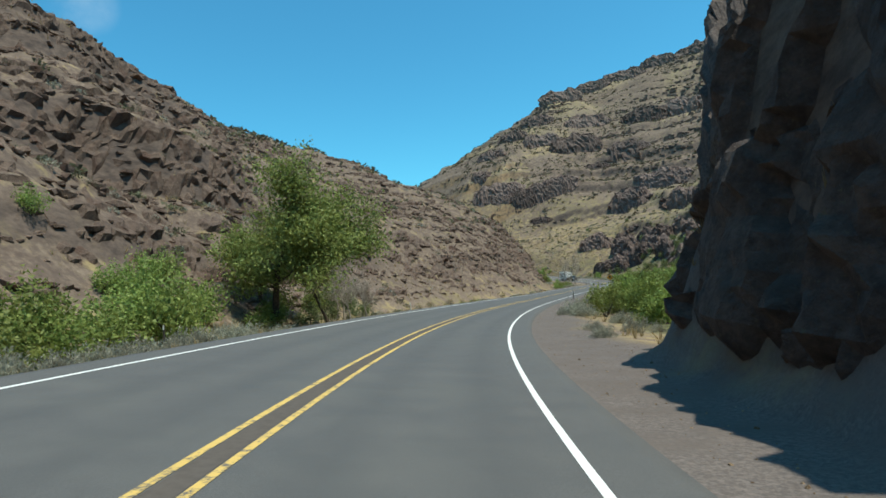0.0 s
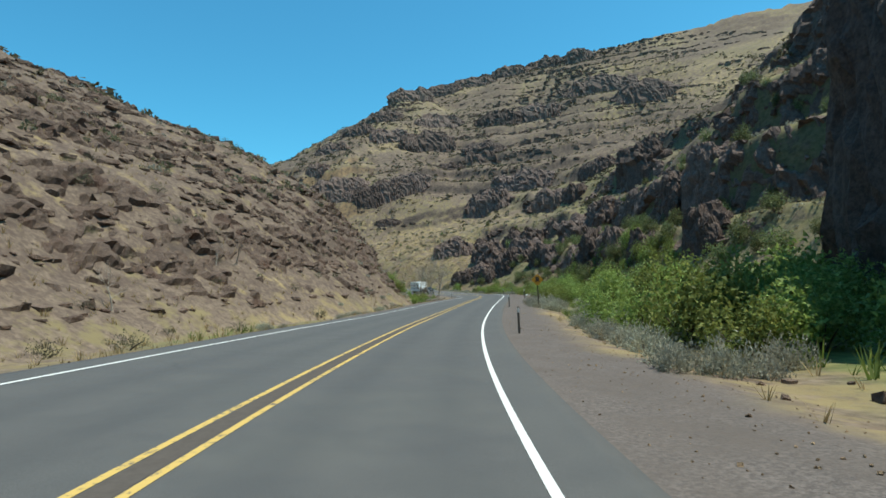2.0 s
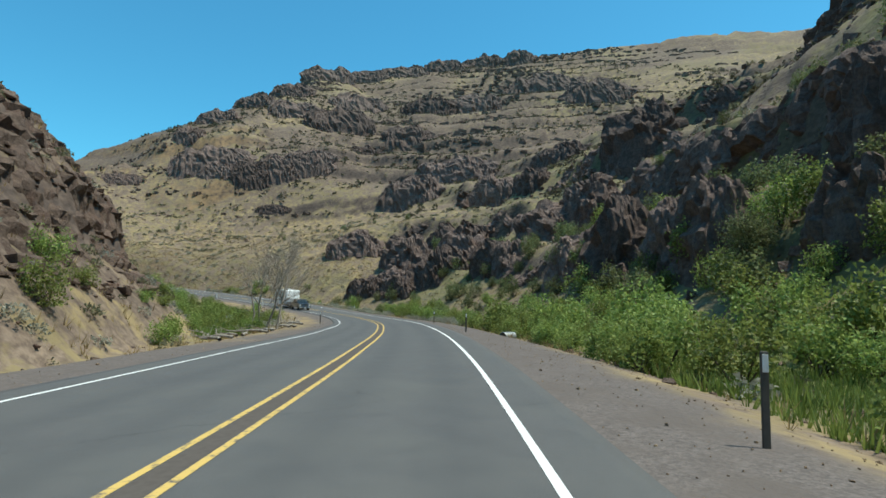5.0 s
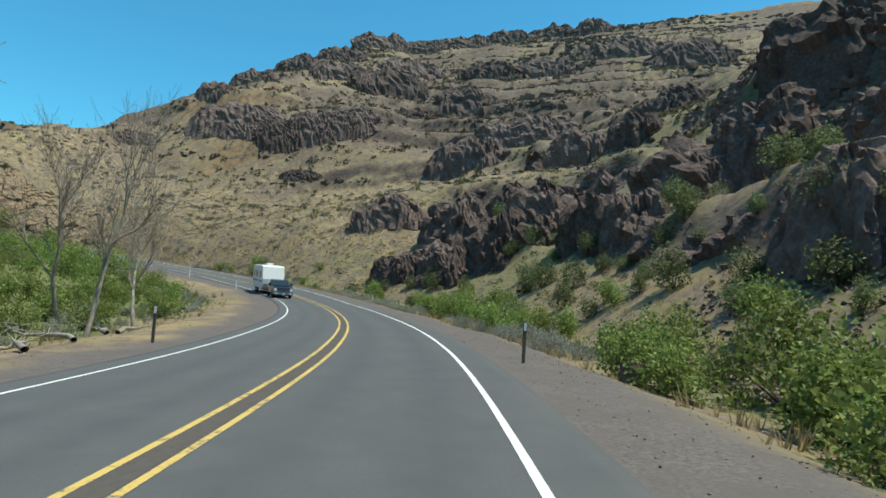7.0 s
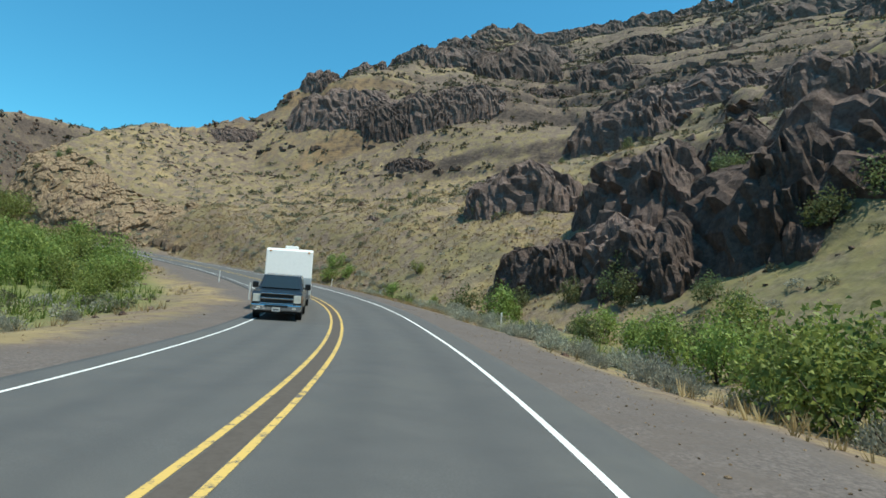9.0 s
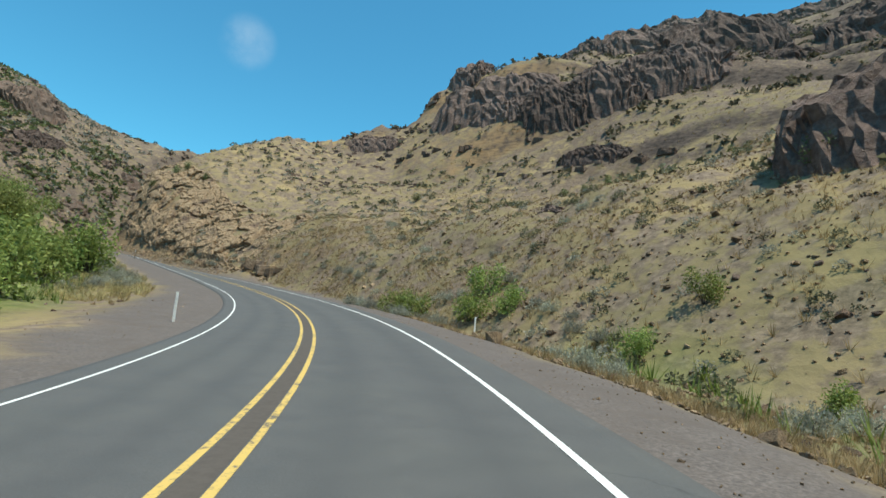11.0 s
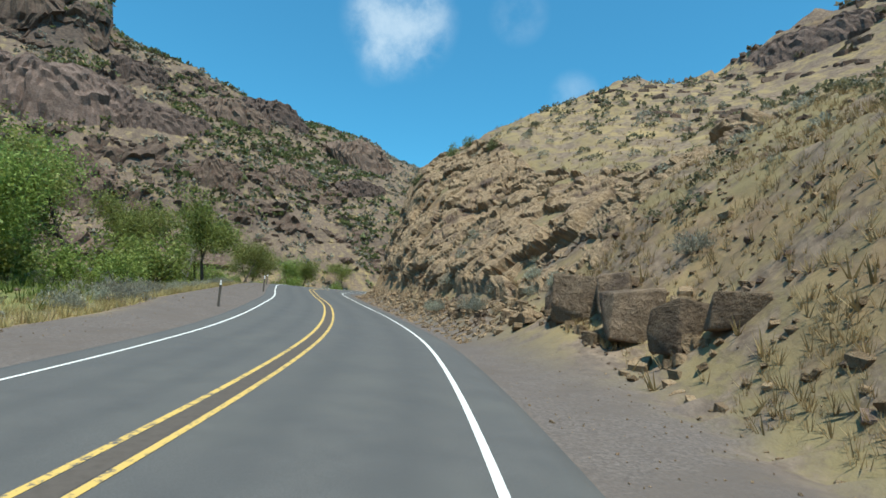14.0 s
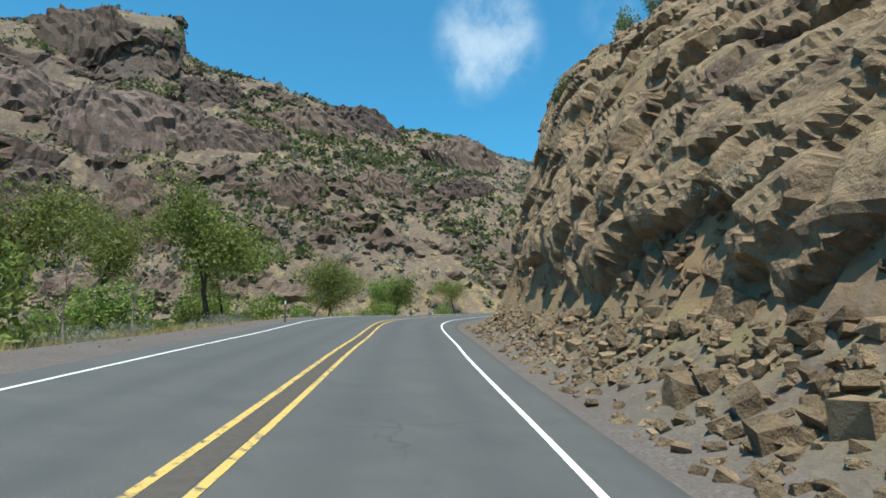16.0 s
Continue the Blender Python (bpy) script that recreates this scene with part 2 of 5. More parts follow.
def along(table, where):
    k = np.clip(where.astype(int), 0, len(table) - 2)
    t = (where - k)[:, None] if table.ndim > 1 else where - k
    return table[k] * (1 - t) + table[k + 1] * t


# feet of the slopes on both sides, and how high the land stands that far behind them
RISE_AT = np.array([0.0, 6.0, 15.0, 35.0, 80.0, 180.0, 270.0, 400.0])
RIGHT_FOOT = [(9, -90), (4.8, -30), (4.2, 3), (5.8, 15.5), (16, 25), (31, 44), (44, 72), (52, 100), (58, 130), (65, 160), (71, 195),
              (71, 222), (66, 242), (56, 257), (44, 273), (31, 289), (18, 301.5), (6, 309.5), (-8, 317.2), (-22, 326), (-33, 335), (-43, 350), (-47, 368), (-45, 392)]
RIGHT_RISE = [(14, 23, 35, 56, 92, 122, 150), (14, 23, 35, 56, 92, 122, 150), (14, 23, 35, 56, 92, 122, 150), (14, 23, 35, 56, 92, 122, 150),
    (12, 24, 38, 60, 100, 130, 160), (14, 27, 42, 64, 105, 135, 170), (6.5, 16, 34, 67, 115, 150, 180), (4.5, 11.5, 33, 75, 108, 132, 150),
    (4, 13, 37, 79, 108, 132, 150), (4, 12, 31, 69, 108, 132, 150), (4, 9.3, 22, 48, 101, 130, 149), (4, 10, 24, 57, 106, 127, 148)]
RIGHT_RISE_FAR = [(4, 9.7, 19.7, 50, 95, 130, 200), (5, 11.3, 22, 37, 48, 60, 75), (4.9, 10.6, 18.5, 25, 40, 48, 52), (6.5, 10, 15.5, 23, 35, 43, 48),
    (7.6, 12.0, 16.5, 22, 36, 55, 74), (6.4, 11.7, 22, 35, 54, 69, 80), (7.7, 14, 19.9, 32, 48, 56, 64), (13, 21, 28, 35.5, 45, 53, 58),
    (18.5, 24, 30.5, 38, 50, 60, 67), (9.5, 23, 48, 49, 58, 71, 78), (6.6, 20, 30, 35, 49, 66, 75), (6, 12.7, 12.9, 13.9, 19.9, 39, 44)]
LEFT_FOOT = [(-14, -90), (-16, -30), (-15, 18), (-12, 42), (-6, 68), (2, 92), (14, 112), (28, 138), (34, 160), (34, 188), (24, 206),
             (-10, 222), (-60, 236), (-105, 262), (-112, 300), (-98, 338), (-88, 372), (-80, 410), (-70, 450)]
LEFT_RISE = [(5, 13, 31, 61, 81, 90, 101), (5, 13, 31, 61, 81, 90, 101), (4, 12.1, 32, 61, 78, 88, 95), (4, 12.1, 32, 54, 74, 85, 91),
    (4, 13, 32, 59, 75, 83, 94), (4, 13, 29, 51, 71, 78, 89), (5, 14, 26, 41, 65, 78, 87), (6.9, 18.1, 31, 54, 67, 75, 84),
    (6.2, 18.7, 26, 40, 60, 69, 81), (4, 7, 17.4, 35, 54, 64, 74)]
LEFT_RISE_FAR = [(4, 10, 19.7, 38, 58, 65, 73), (4, 11, 24, 47, 63, 70, 79), (4, 11, 26, 51, 76, 86, 96), (5, 14.4, 39, 73, 101, 108, 118),
    (5, 15, 42, 96, 116, 124, 134), (5, 14, 39, 80, 106, 121, 135), (5.1, 16.1, 37, 66, 102, 111, 127), (5, 16, 37, 67, 114, 114, 115),
    (5.1, 15.9, 54, 55, 55, 55, 56)]

# the long ridge that climbs away behind the right-hand slopes: plan and height
RIDGE = np.array([(-12, 368, 58), (0, 374, 63), (12, 373, 57), (26, 372, 50), (38, 366, 56), (52, 386, 73), (65, 413, 90), (101, 478, 132), (132, 530, 164), (145, 572, 181), (240, 562, 206), (323, 530, 221), (420, 470, 232), (520, 380, 230)], float)


def rise(foot, table, x, y, push, near):
    """The height above the valley floor behind a line of feet; near each place the stretches of the line share in it by their distance."""
    heights = np.hstack([np.zeros((len(table), 1)), np.array(table, float)])
    total, share = np.zeros(x.shape), np.zeros(x.shape)
    n = np.arange(len(x))
    for k in range(len(foot) - 1):
        (ax, ay), (dx, dy) = foot[k], foot[k + 1] - foot[k]
        t = np.clip(((x - ax) * dx + (y - ay) * dy) / (dx * dx + dy * dy), 0, 1)
        gap = np.hypot(x - ax - t * dx, y - ay - t * dy)
        w = np.exp(-np.minimum((gap - near) / (0.14 * near + 1.2), 60))
        d = np.clip(gap + push, 0, 399.9)
        c = np.clip(np.searchsorted(RISE_AT, d, side="right") - 1, 0, len(RISE_AT) - 2)
        f = (d - RISE_AT[c]) / (RISE_AT[c + 1] - RISE_AT[c])
        low = heights[k, c] * (1 - t) + heights[k + 1, c] * t
        high = heights[k, c + 1] * (1 - t) + heights[k + 1, c + 1] * t
        total += w * (low * (1 - f) + high * f)
        share += w
    return total / share


def terraces(h, x, y, strength, seed, bold=0.0):
    """Lava beds: benches with steep fronts, at heights that wander a little."""
    wander = fbm(x, y, 70, 4, seed) * 9
    for period, part in ((13.0, 0.6 + 0.4 * bold), (4.7, 0.55 - 0.4 * bold)):
        f = (h + wander) / period
        base = np.floor(f)
        f = f - base
        stepped = (base + smooth(f, 0.34, 0.66) * 0.8 + f * 0.2) * period - wander
        h = h + (stepped - h) * strength * part
    return h


def land(x, y):
    """Height of the ground, and the masks gravel, lush, warm and stony."""
    x, y = np.asarray(x, float).ravel(), np.asarray(y, float).ravel()
    u, side = nearest(ROAD, x, y)
    lane = along(ROAD, u)
    d = np.abs(side)
    plane = lane[:, 2] + lane[:, 3] * np.clip(side, -9, 9) * (1 - 0.6 * smooth(d, 5, 9))
    floor = plane - 0.05 - 0.55 * smooth(d, 6.6, 10.5) + fbm(x, y, 7, 4, 3) * 0.28 * smooth(d, 6.2, 11)
    right, left = np.array(RIGHT_FOOT, float), np.array(LEFT_FOOT, float)
    wr, dr = nearest(right, x, y)
    wl, dl = nearest(left, x, y)
    out = []
    for foot, table, w, depth, seed in ((right, RIGHT_RISE + RIGHT_RISE_FAR, wr, dr, 20), (left, LEFT_RISE + LEFT_RISE_FAR, wl, -dl, 40)):
        ripple = np.clip(depth, 0, 90)
        push = fbm(x, y, 26, 4, seed) * (1.2 + 0.07 * ripple) + fbm(x, y, 90, 2, seed + 9) * 0.04 * ripple
        rocky = smooth(fbm(x, y, 60, 4, seed + 5), -0.15, 0.2)
        bold = smooth(w, 5, 6.2) * (1 - smooth(w, 12.0, 12.9)) * smooth(depth, 6, 12) if seed == 20 else 0.0
        rocky = rocky + (smooth(fbm(x, y, 34, 3, seed + 6), -0.3, 0.0) - rocky) * bold
        push = push + fbm(x, y, 8, 3, seed + 2) * 2.2 * rocky * smooth(depth, 5, 14)
        h = rise(foot, table, x, y, push * smooth(depth, -1, 6), np.maximum(depth, 0))
        h = terraces(h, x, y, (0.12 + 0.88 * rocky) * smooth(h, 3, 9) * (1 - (0.7 * smooth(w, 13.3, 14.8) + 0.3 * smooth(w, 15.6, 16.4)) * (seed == 20)), seed + 7, bold)
        rough = smooth(depth, 0, 14)
        h = h + (fbm(x, y, 9, 5, seed + 3, 0.6) * 1.3 + np.abs(fbm(x, y, 3.2, 3, seed + 4)) * 0.7) * rough
        out.append(np.where(depth > 0, h, 0))
    hill = np.maximum(*out)
    crest = np.full(x.shape, -1e9)
    for k in range(len(RIDGE) - 1):
        (ax, ay, az), (dx, dy, dz) = RIDGE[k], RIDGE[k + 1] - RIDGE[k]
        t = np.clip(((x - ax) * dx + (y - ay) * dy) / (dx * dx + dy * dy), 0, 1)
        crest = np.maximum(crest, az + dz * t - 0.60 * np.hypot(x - ax - t * dx, y - ay - t * dy))
    crest = crest + 1.5 + fbm(x, y, 40, 4, 81) * 3 + fbm(x, y, 12, 5, 83, 0.6) * 2.2
    crest = terraces(crest, x, y, 0.72 * smooth(fbm(x, y, 70, 4, 86), -0.25, 0.2) * smooth(crest, 10, 30), 87, 0.5)
    crest = (crest - floor) * smooth(dr, 12, 75)
    hill = np.where(dr > 10, np.maximum(hill, crest) + 4 * np.log1p(np.exp(-np.abs(hill - crest) / 4)) * smooth(dr, 10, 40), hill)
    tower = np.hypot((x + 184) / 15, (y - 322) / 14) + fbm(x, y, 9, 3, 95) * 0.2
    hill = hill + 12 * (1 - smooth(tower, 0.8, 1.05))
    keep = smooth(d, 6.5, 9.0)
    talus = 1.9 * smooth(dr, -3.4, 1.8) * smooth(wr, 15.6, 16.4) * (1 - smooth(wr, 20, 21)) * smooth(d, 5.0, 8.6)
    z = floor + np.maximum(hill * keep, talus)
    d = d + 1.7 * (side < 0) * smooth(u, 195, 212) * (1 - smooth(u, 300, 325))
    gravel = (1 - smooth(d + fbm(x, y, 3, 3, 61) * 1.3, 7.2, 8.6)) * (1 - 0.9 * np.clip(talus, 0, 1))
    lush = (1 - gravel) * smooth(np.minimum(-dr, dl) + fbm(x, y, 12, 3, 71) * 5, -1, 4) * smooth(d + fbm(x, y, 6, 3, 72) * 2, 10.0, 13.5)
    lush = np.maximum(lush, 0.44 * smooth(dr, 0, 6) * (1 - smooth(dr, 45, 110)) * (1 - smooth(wr, 11.5, 13.5)) * smooth(fbm(x, y, 16, 3, 73), -0.35, 0.25))
    stony = np.clip(0.85 * smooth(-dl, -0.5, 4) * (1 - smooth(wl, 9.5, 11)) + 0.55 * smooth(wl, 11, 13) * smooth(-dl, 0, 10) + 0.35 * smooth(dr, 4, 12) * (1 - smooth(wr, 9, 12)) + 0.85 * smooth(fbm(x, y, 45, 3, 25), -0.3, 0.15) * smooth(dr, 25, 70), 0, 1)
    warm = smooth(y, 270, 300) * smooth(x, -90, -30) * smooth(-x, -75, -40)
    return z, gravel, lush, warm, stony


def ground_height(x, y):
    return float(land([x], [y])[0][0])


def steps(low, fine_low, fine_high, high, fine, growth):
    """Grid lines that stand close together between two bounds and ever wider outside."""
    mid = list(np.arange(fine_low, fine_high + fine / 2, fine))
    for end, sign in ((high, 1), (low, -1)):
        at, gap = (mid[-1], fine) if sign > 0 else (mid[0], fine)
        while (end - at) * sign > 0:
            gap *= growth if gap < 7.5 else 1.12
            at += sign * gap
            mid = mid + [at] if sign > 0 else [at] + mid
    return np.array(mid)


def grid_mesh(name, xs, ys, z):
    nx, ny = len(xs), len(ys)
    gx, gy = np.meshgrid(xs, ys)
    co = np.stack([gx.ravel(), gy.ravel(), z], 1).astype(np.float32)
    k = (np.arange(ny - 1)[:, None] * nx + np.arange(nx - 1)).ravel()
    quads = np.stack([k, k + 1, k + nx + 1, k + nx], 1).astype(np.int32)
    mesh = bpy.data.meshes.new(name)
    mesh.vertices.add(len(co))
    mesh.vertices.foreach_set("co", co.ravel())
    mesh.loops.add(quads.size)
    mesh.loops.foreach_set("vertex_index", quads.ravel())
    mesh.polygons.add(len(quads))
    mesh.polygons.foreach_set("loop_start", np.arange(0, quads.size, 4, dtype=np.int32))
    mesh.update(calc_edges=True)
    return mesh


def build_ground():
    xs = steps(-900, -40, 100, 1100, 0.72, 1.022)
    ys = steps(-300, -12, 350, 1300, 0.72, 1.022)
    gx, gy = np.meshgrid(xs, ys)
    z, gravel, lush, warm, stony = land(gx, gy)
    mesh = grid_mesh("ground", xs, ys, z)
    for name, values in (("gravel", gravel), ("lush", lush), ("warm", warm), ("stony", stony)):
        mesh.attributes.new(name, "FLOAT", "POINT").data.foreach_set("value", values.astype(np.float32))
    mesh.materials.append(GROUND)
    return tagged(new("ground", mesh), "tan grass and dark basalt canyon slopes with gravel verges", "ground", kind="structure")


def left_lane(s):
    """Width of the left lane, which is wider on the straighter stretches."""
    return float(np.interp(s, [40, 59, 79, 99, 119, 139, 159, 179, 199, 219, 239, 259, 279, 299, 320, 339, 360, 379, 397, 417, 437, 457], [4.52, 4.63, 4.67, 4.66, 4.7, 4.76, 4.68, 4.38, 4.07, 3.77, 3.42, 3.25, 3.18, 3.14, 3.09, 3.1, 3.13, 3.11, 3.05, 3.47, 3.83, 4.07]))


def ribbon(name, low, high, lift, material, s0=0.0, s1=1e9, cross=6, skirt=0.0):
    """A strip along the road between two distances from its middle."""
    keep = (ROAD_S >= s0) & (ROAD_S <= s1)
    p, r, at = ROAD[keep], ROAD_RIGHT[keep], ROAD_S[keep]
    ds = list(np.linspace(low, high, cross))
    lifts = [lift] * cross
    if skirt:
        ds, lifts = [low - 0.12] + ds + [high + 0.12], [lift - skirt] + lifts + [lift - skirt]
    verts, faces = [], []
    for row in range(len(p)):
        for dd, up in zip(ds, lifts):
            dd = -0.3 + (dd + 0.3) * (left_lane(at[row]) - 0.3) / 4.35 if dd < -0.3 else dd
            verts.append((p[row, 0] + r[row, 0] * dd, p[row, 1] + r[row, 1] * dd, p[row, 2] + p[row, 3] * dd + up))
    w = len(ds)
    for row in range(len(p) - 1):
        for c in range(w - 1):
            a = row * w + c
            faces.append((a, a + 1, a + w + 1, a + w))
    mesh = bpy.data.meshes.new(name)
    mesh.from_pydata(verts, [], faces)
    mesh.materials.append(material)
    mesh.polygons.foreach_set("use_smooth", [True] * len(faces))
    track = mesh.attributes.new("track", "FLOAT", "POINT")
    values = [0.45 * max(math.exp(-((dd - m) / 0.38) ** 2) for m in (-2.9, -1.2, 1.2, 2.9)) for _ in range(len(p)) for dd in ds]
    track.data.foreach_set("value", values)
    return new(name, mesh)


ground = build_ground()
road = tagged(ribbon("road", -5.6, 4.75, 0.03, ASPHALT, cross=40, skirt=0.2), "worn grey two-lane asphalt road with darker wheel tracks", "road", kind="structure")
for name, low, high, paint, label in (("edge_line", 3.74, 3.85, WHITE_PAINT, "white painted road edge line"),
                                      ("edge_line", -4.71, -4.60, WHITE_PAINT, "white painted road edge line"),
                                      ("center_line", 0.29, 0.39, YELLOW_PAINT, "worn yellow painted centre line"),
                                      ("center_line", -0.14, -0.04, YELLOW_PAINT, "worn yellow painted centre line")):
    tagged(ribbon(name, low, high, 0.036, paint, cross=2), label, "road marking", kind="structure")


# ---------------------------------------------------------------- plants and stones: materials
def leaf_material(name, low, high, scale=3.0, shine=0.55):
    n = Nodes(name)
    lot = n.node("ShaderNodeObjectInfo").outputs["Random"]
    island = n.node("ShaderNodeNewGeometry").outputs["Random Per Island"]
    color = n.mix(island, low, high)
    color = n.mix(n.ramp(n.noise(scale, 3), 0.35, 0.65), color, tuple(v * 0.72 for v in low))
    hue = n.node("ShaderNodeHueSaturation", Color=color, Hue=n.ramp(lot, 0, 1, 0.485, 0.515), Value=n.ramp(lot, 0, 1, 0.8, 1.2))
    n.done(hue.outputs["Color"], shine, spec=0.25)
    n.bsdf.inputs["Subsurface Weight"].default_value = 0.0
    through_leaf = n.tree.nodes.new("ShaderNodeBsdfTranslucent")
    n.put(hue.outputs["Color"], through_leaf.inputs["Color"])
    both = n.tree.nodes.new("ShaderNodeMixShader")
    both.inputs[0].default_value = 0.42
    out = n.tree.nodes["Material Output"]
    n.tree.links.new(n.bsdf.outputs[0], both.inputs[1])
    n.tree.links.new(through_leaf.outputs[0], both.inputs[2])
    n.tree.links.new(both.outputs[0], out.inputs["Surface"])
    return n.mat


def bark_material(name, low, high):
    n = Nodes(name)
    grain = n.noise(9, 5, 0.7, stretch=(1, 1, 0.25))
    return n.done(n.mix(n.ramp(grain, 0.35, 0.7), low, high), 0.9, grain, 0.5, 0.02, spec=0.15)


def rock_material(name, low, high, stain, edge):
    n = Nodes(name)
    lot = n.node("ShaderNodeObjectInfo").outputs["Random"]
    island = n.node("ShaderNodeNewGeometry").outputs["Random Per Island"]
    pick = n.math("FRACT", n.math("ADD", lot, island))
    grain = n.noise(2.2, 6, 0.72)
    color = n.mix(n.ramp(grain, 0.3, 0.7), low, high)
    color = n.mix(n.ramp(n.noise(0.5, 4), 0.5, 0.7), color, stain)
    color = n.mix(n.ramp(n.noise(7, 4, 0.7), 0.58, 0.72), color, edge)
    hue = n.node("ShaderNodeHueSaturation", Color=color, Hue=0.5, Value=n.ramp(pick, 0, 1, 0.72, 1.28))
    rough_face = n.math("ADD", n.math("MULTIPLY", n.noise(1.3, 6, 0.7), 1.6), n.math("MULTIPLY", n.noise(6, 6, 0.75), 0.5))
    return n.done(hue.outputs["Color"], 0.92, rough_face, 0.9, 0.22, spec=0.2)


BUSH_GREEN = leaf_material("bright_green_leaves", (0.180, 0.245, 0.060), (0.420, 0.480, 0.140))
BUSH_DARK = leaf_material("olive_leaves", (0.140, 0.172, 0.068), (0.290, 0.315, 0.140))
TREE_LEAF = leaf_material("tree_leaves", (0.185, 0.220, 0.060), (0.400, 0.420, 0.130))
SAGE = leaf_material("grey_sage_leaves", (0.320, 0.320, 0.245), (0.560, 0.545, 0.440), 6.0, 0.8)
SCRUB = leaf_material("dull_scrub_leaves", (0.115, 0.112, 0.070), (0.235, 0.220, 0.135), 0.8, 0.8)
DRY_GRASS = leaf_material("dry_grass_blades", (0.350, 0.270, 0.125), (0.600, 0.490, 0.260), 1.2, 0.7)
WET_GRASS = leaf_material("green_grass_blades", (0.130, 0.195, 0.042), (0.300, 0.365, 0.095), 1.2, 0.6)
BARK = bark_material("brown_bark", (0.055, 0.043, 0.034), (0.135, 0.110, 0.088))
DEAD_WOOD = bark_material("bleached_dead_wood", (0.200, 0.170, 0.140), (0.420, 0.375, 0.320))
ROCK_WARM = rock_material("tan_basalt", (0.185, 0.128, 0.080), (0.330, 0.235, 0.145), (0.120, 0.082, 0.062), (0.37, 0.28, 0.18))
ROCK_BROWN = rock_material("brown_basalt", (0.102, 0.070, 0.057), (0.208, 0.148, 0.113), (0.128, 0.079, 0.060), (0.25, 0.19, 0.14))
ROCK_RUST = rock_material("rusty_brown_basalt", (0.120, 0.086, 0.060), (0.240, 0.172, 0.118), (0.085, 0.062, 0.050), (0.28, 0.21, 0.14))
# the dark basalt again, colours lowered to paint in the shade on two cliffs
ROCK_SHADED = rock_material("shaded_basalt", (0.050, 0.039, 0.036), (0.125, 0.096, 0.082), (0.065, 0.048, 0.040), (0.11, 0.095, 0.07))
ROCK_DARK = rock_material("dark_basalt", (0.095, 0.067, 0.059), (0.212, 0.150, 0.124), (0.100, 0.068, 0.056), (0.19, 0.155, 0.105))


# ---------------------------------------------------------------- mesh writers
def numpy_mesh(name, verts, faces, material, flat=False):
    """A mesh from arrays; all faces have the same number of corners."""
    mesh = bpy.data.meshes.new(name)
    verts, faces = np.asarray(verts, np.float32), np.asarray(faces, np.int32)
    mesh.vertices.add(len(verts))
    mesh.vertices.foreach_set("co", verts.ravel())
    mesh.loops.add(faces.size)
    mesh.loops.foreach_set("vertex_index", faces.ravel())
    mesh.polygons.add(len(faces))
    mesh.polygons.foreach_set("loop_start", np.arange(0, faces.size, faces.shape[1], dtype=np.int32))
    mesh.update(calc_edges=True)
    if flat:
        mesh.shade_flat()
    mesh.materials.append(material)
    return mesh


def part(name, mesh, parent, label=""):
    ob = new(name, mesh)
    ob.parent = parent
    return tagged(ob, label)


def unit(v):
    return v / np.maximum(np.linalg.norm(v, axis=-1, keepdims=True), 1e-9)


def leaf_blades(rng, centres, length, width, lean=None):
    """A pointed leaf at every centre, turned at random or leaning the given way."""
    n = len(centres)
    way = unit(rng.normal(size=(n, 3))) if lean is None else unit(lean + 0.55 * rng.normal(size=(n, 3)))
    across = unit(np.cross(way, rng.normal(size=(n, 3))))
    size = rng.uniform(0.65, 1.3, (n, 1))
    a, b = way * length * size / 2, across * width * size / 2
    verts = np.stack([centres - a * 0.8 - b, centres + b * 1.2, centres + a * 1.2 - b * 0.2], 1).reshape(-1, 3)
    return verts, np.arange(3 * n).reshape(-1, 3)


def tubes(paths, sides=5):
    """Tapered limbs: each path is a list of (x, y, z, radius)."""
    verts, faces, base = [], [], 0
    turn = np.linspace(0, 2 * math.pi, sides, endpoint=False)
    for path in paths:
        p = np.array(path, float)
        way = unit(np.gradient(p[:, :3], axis=0))
        side = unit(np.cross(way, np.array([0.31, 0.17, 0.93]) if abs(way[0, 2]) < 0.9 else np.array([1.0, 0.2, 0.1])))
        other = np.cross(way, side)
        for k in range(len(p)):
            for a in turn:
                verts.append(p[k, :3] + p[k, 3] * (math.cos(a) * side[k] + math.sin(a) * other[k]))
        for k in range(len(p) - 1):
            for s in range(sides):
                i, j = base + k * sides + s, base + k * sides + (s + 1) % sides
                faces.append((i, j, j + sides, i + sides))
        base += len(p) * sides
    return verts, faces


def limbs(rng, height, radius, spread, forks=3, levels=3, lean=(0, 0), bare=0.28):
    """Paths of a branching plant from the ground up, and the ends of its twigs."""
    paths, ends = [], []

    def grow(at, way, length, thick, level):
        path, count = [(*at, thick)], 4
        for k in range(count):
            way = unit(way + rng.normal(size=3) * 0.16 + np.array([0, 0, 0.06]))
            at = at + way * length / count
            path.append((*at, max(thick * (1 - 0.62 * (k + 1) / count), 0.006)))
            if level < levels and k >= (1 if level == 0 else 0):
                for _ in range(forks if k == count - 1 else max(1, forks - 1)):
                    turn = unit(way + rng.normal(size=3) * spread)
                    turn[2] = max(turn[2], -0.1)
                    grow(at, unit(turn), length * rng.uniform(0.42, 0.68), thick * 0.5 * (1 - 0.4 * k / count), level + 1)
            if level >= 1 or k == count - 1:
                ends.append(at)
        paths.append(path)

    grow(np.zeros(3), unit(np.array([lean[0], lean[1], 1.0])), height * 0.5, radius, 0)
    return paths, np.array(ends)


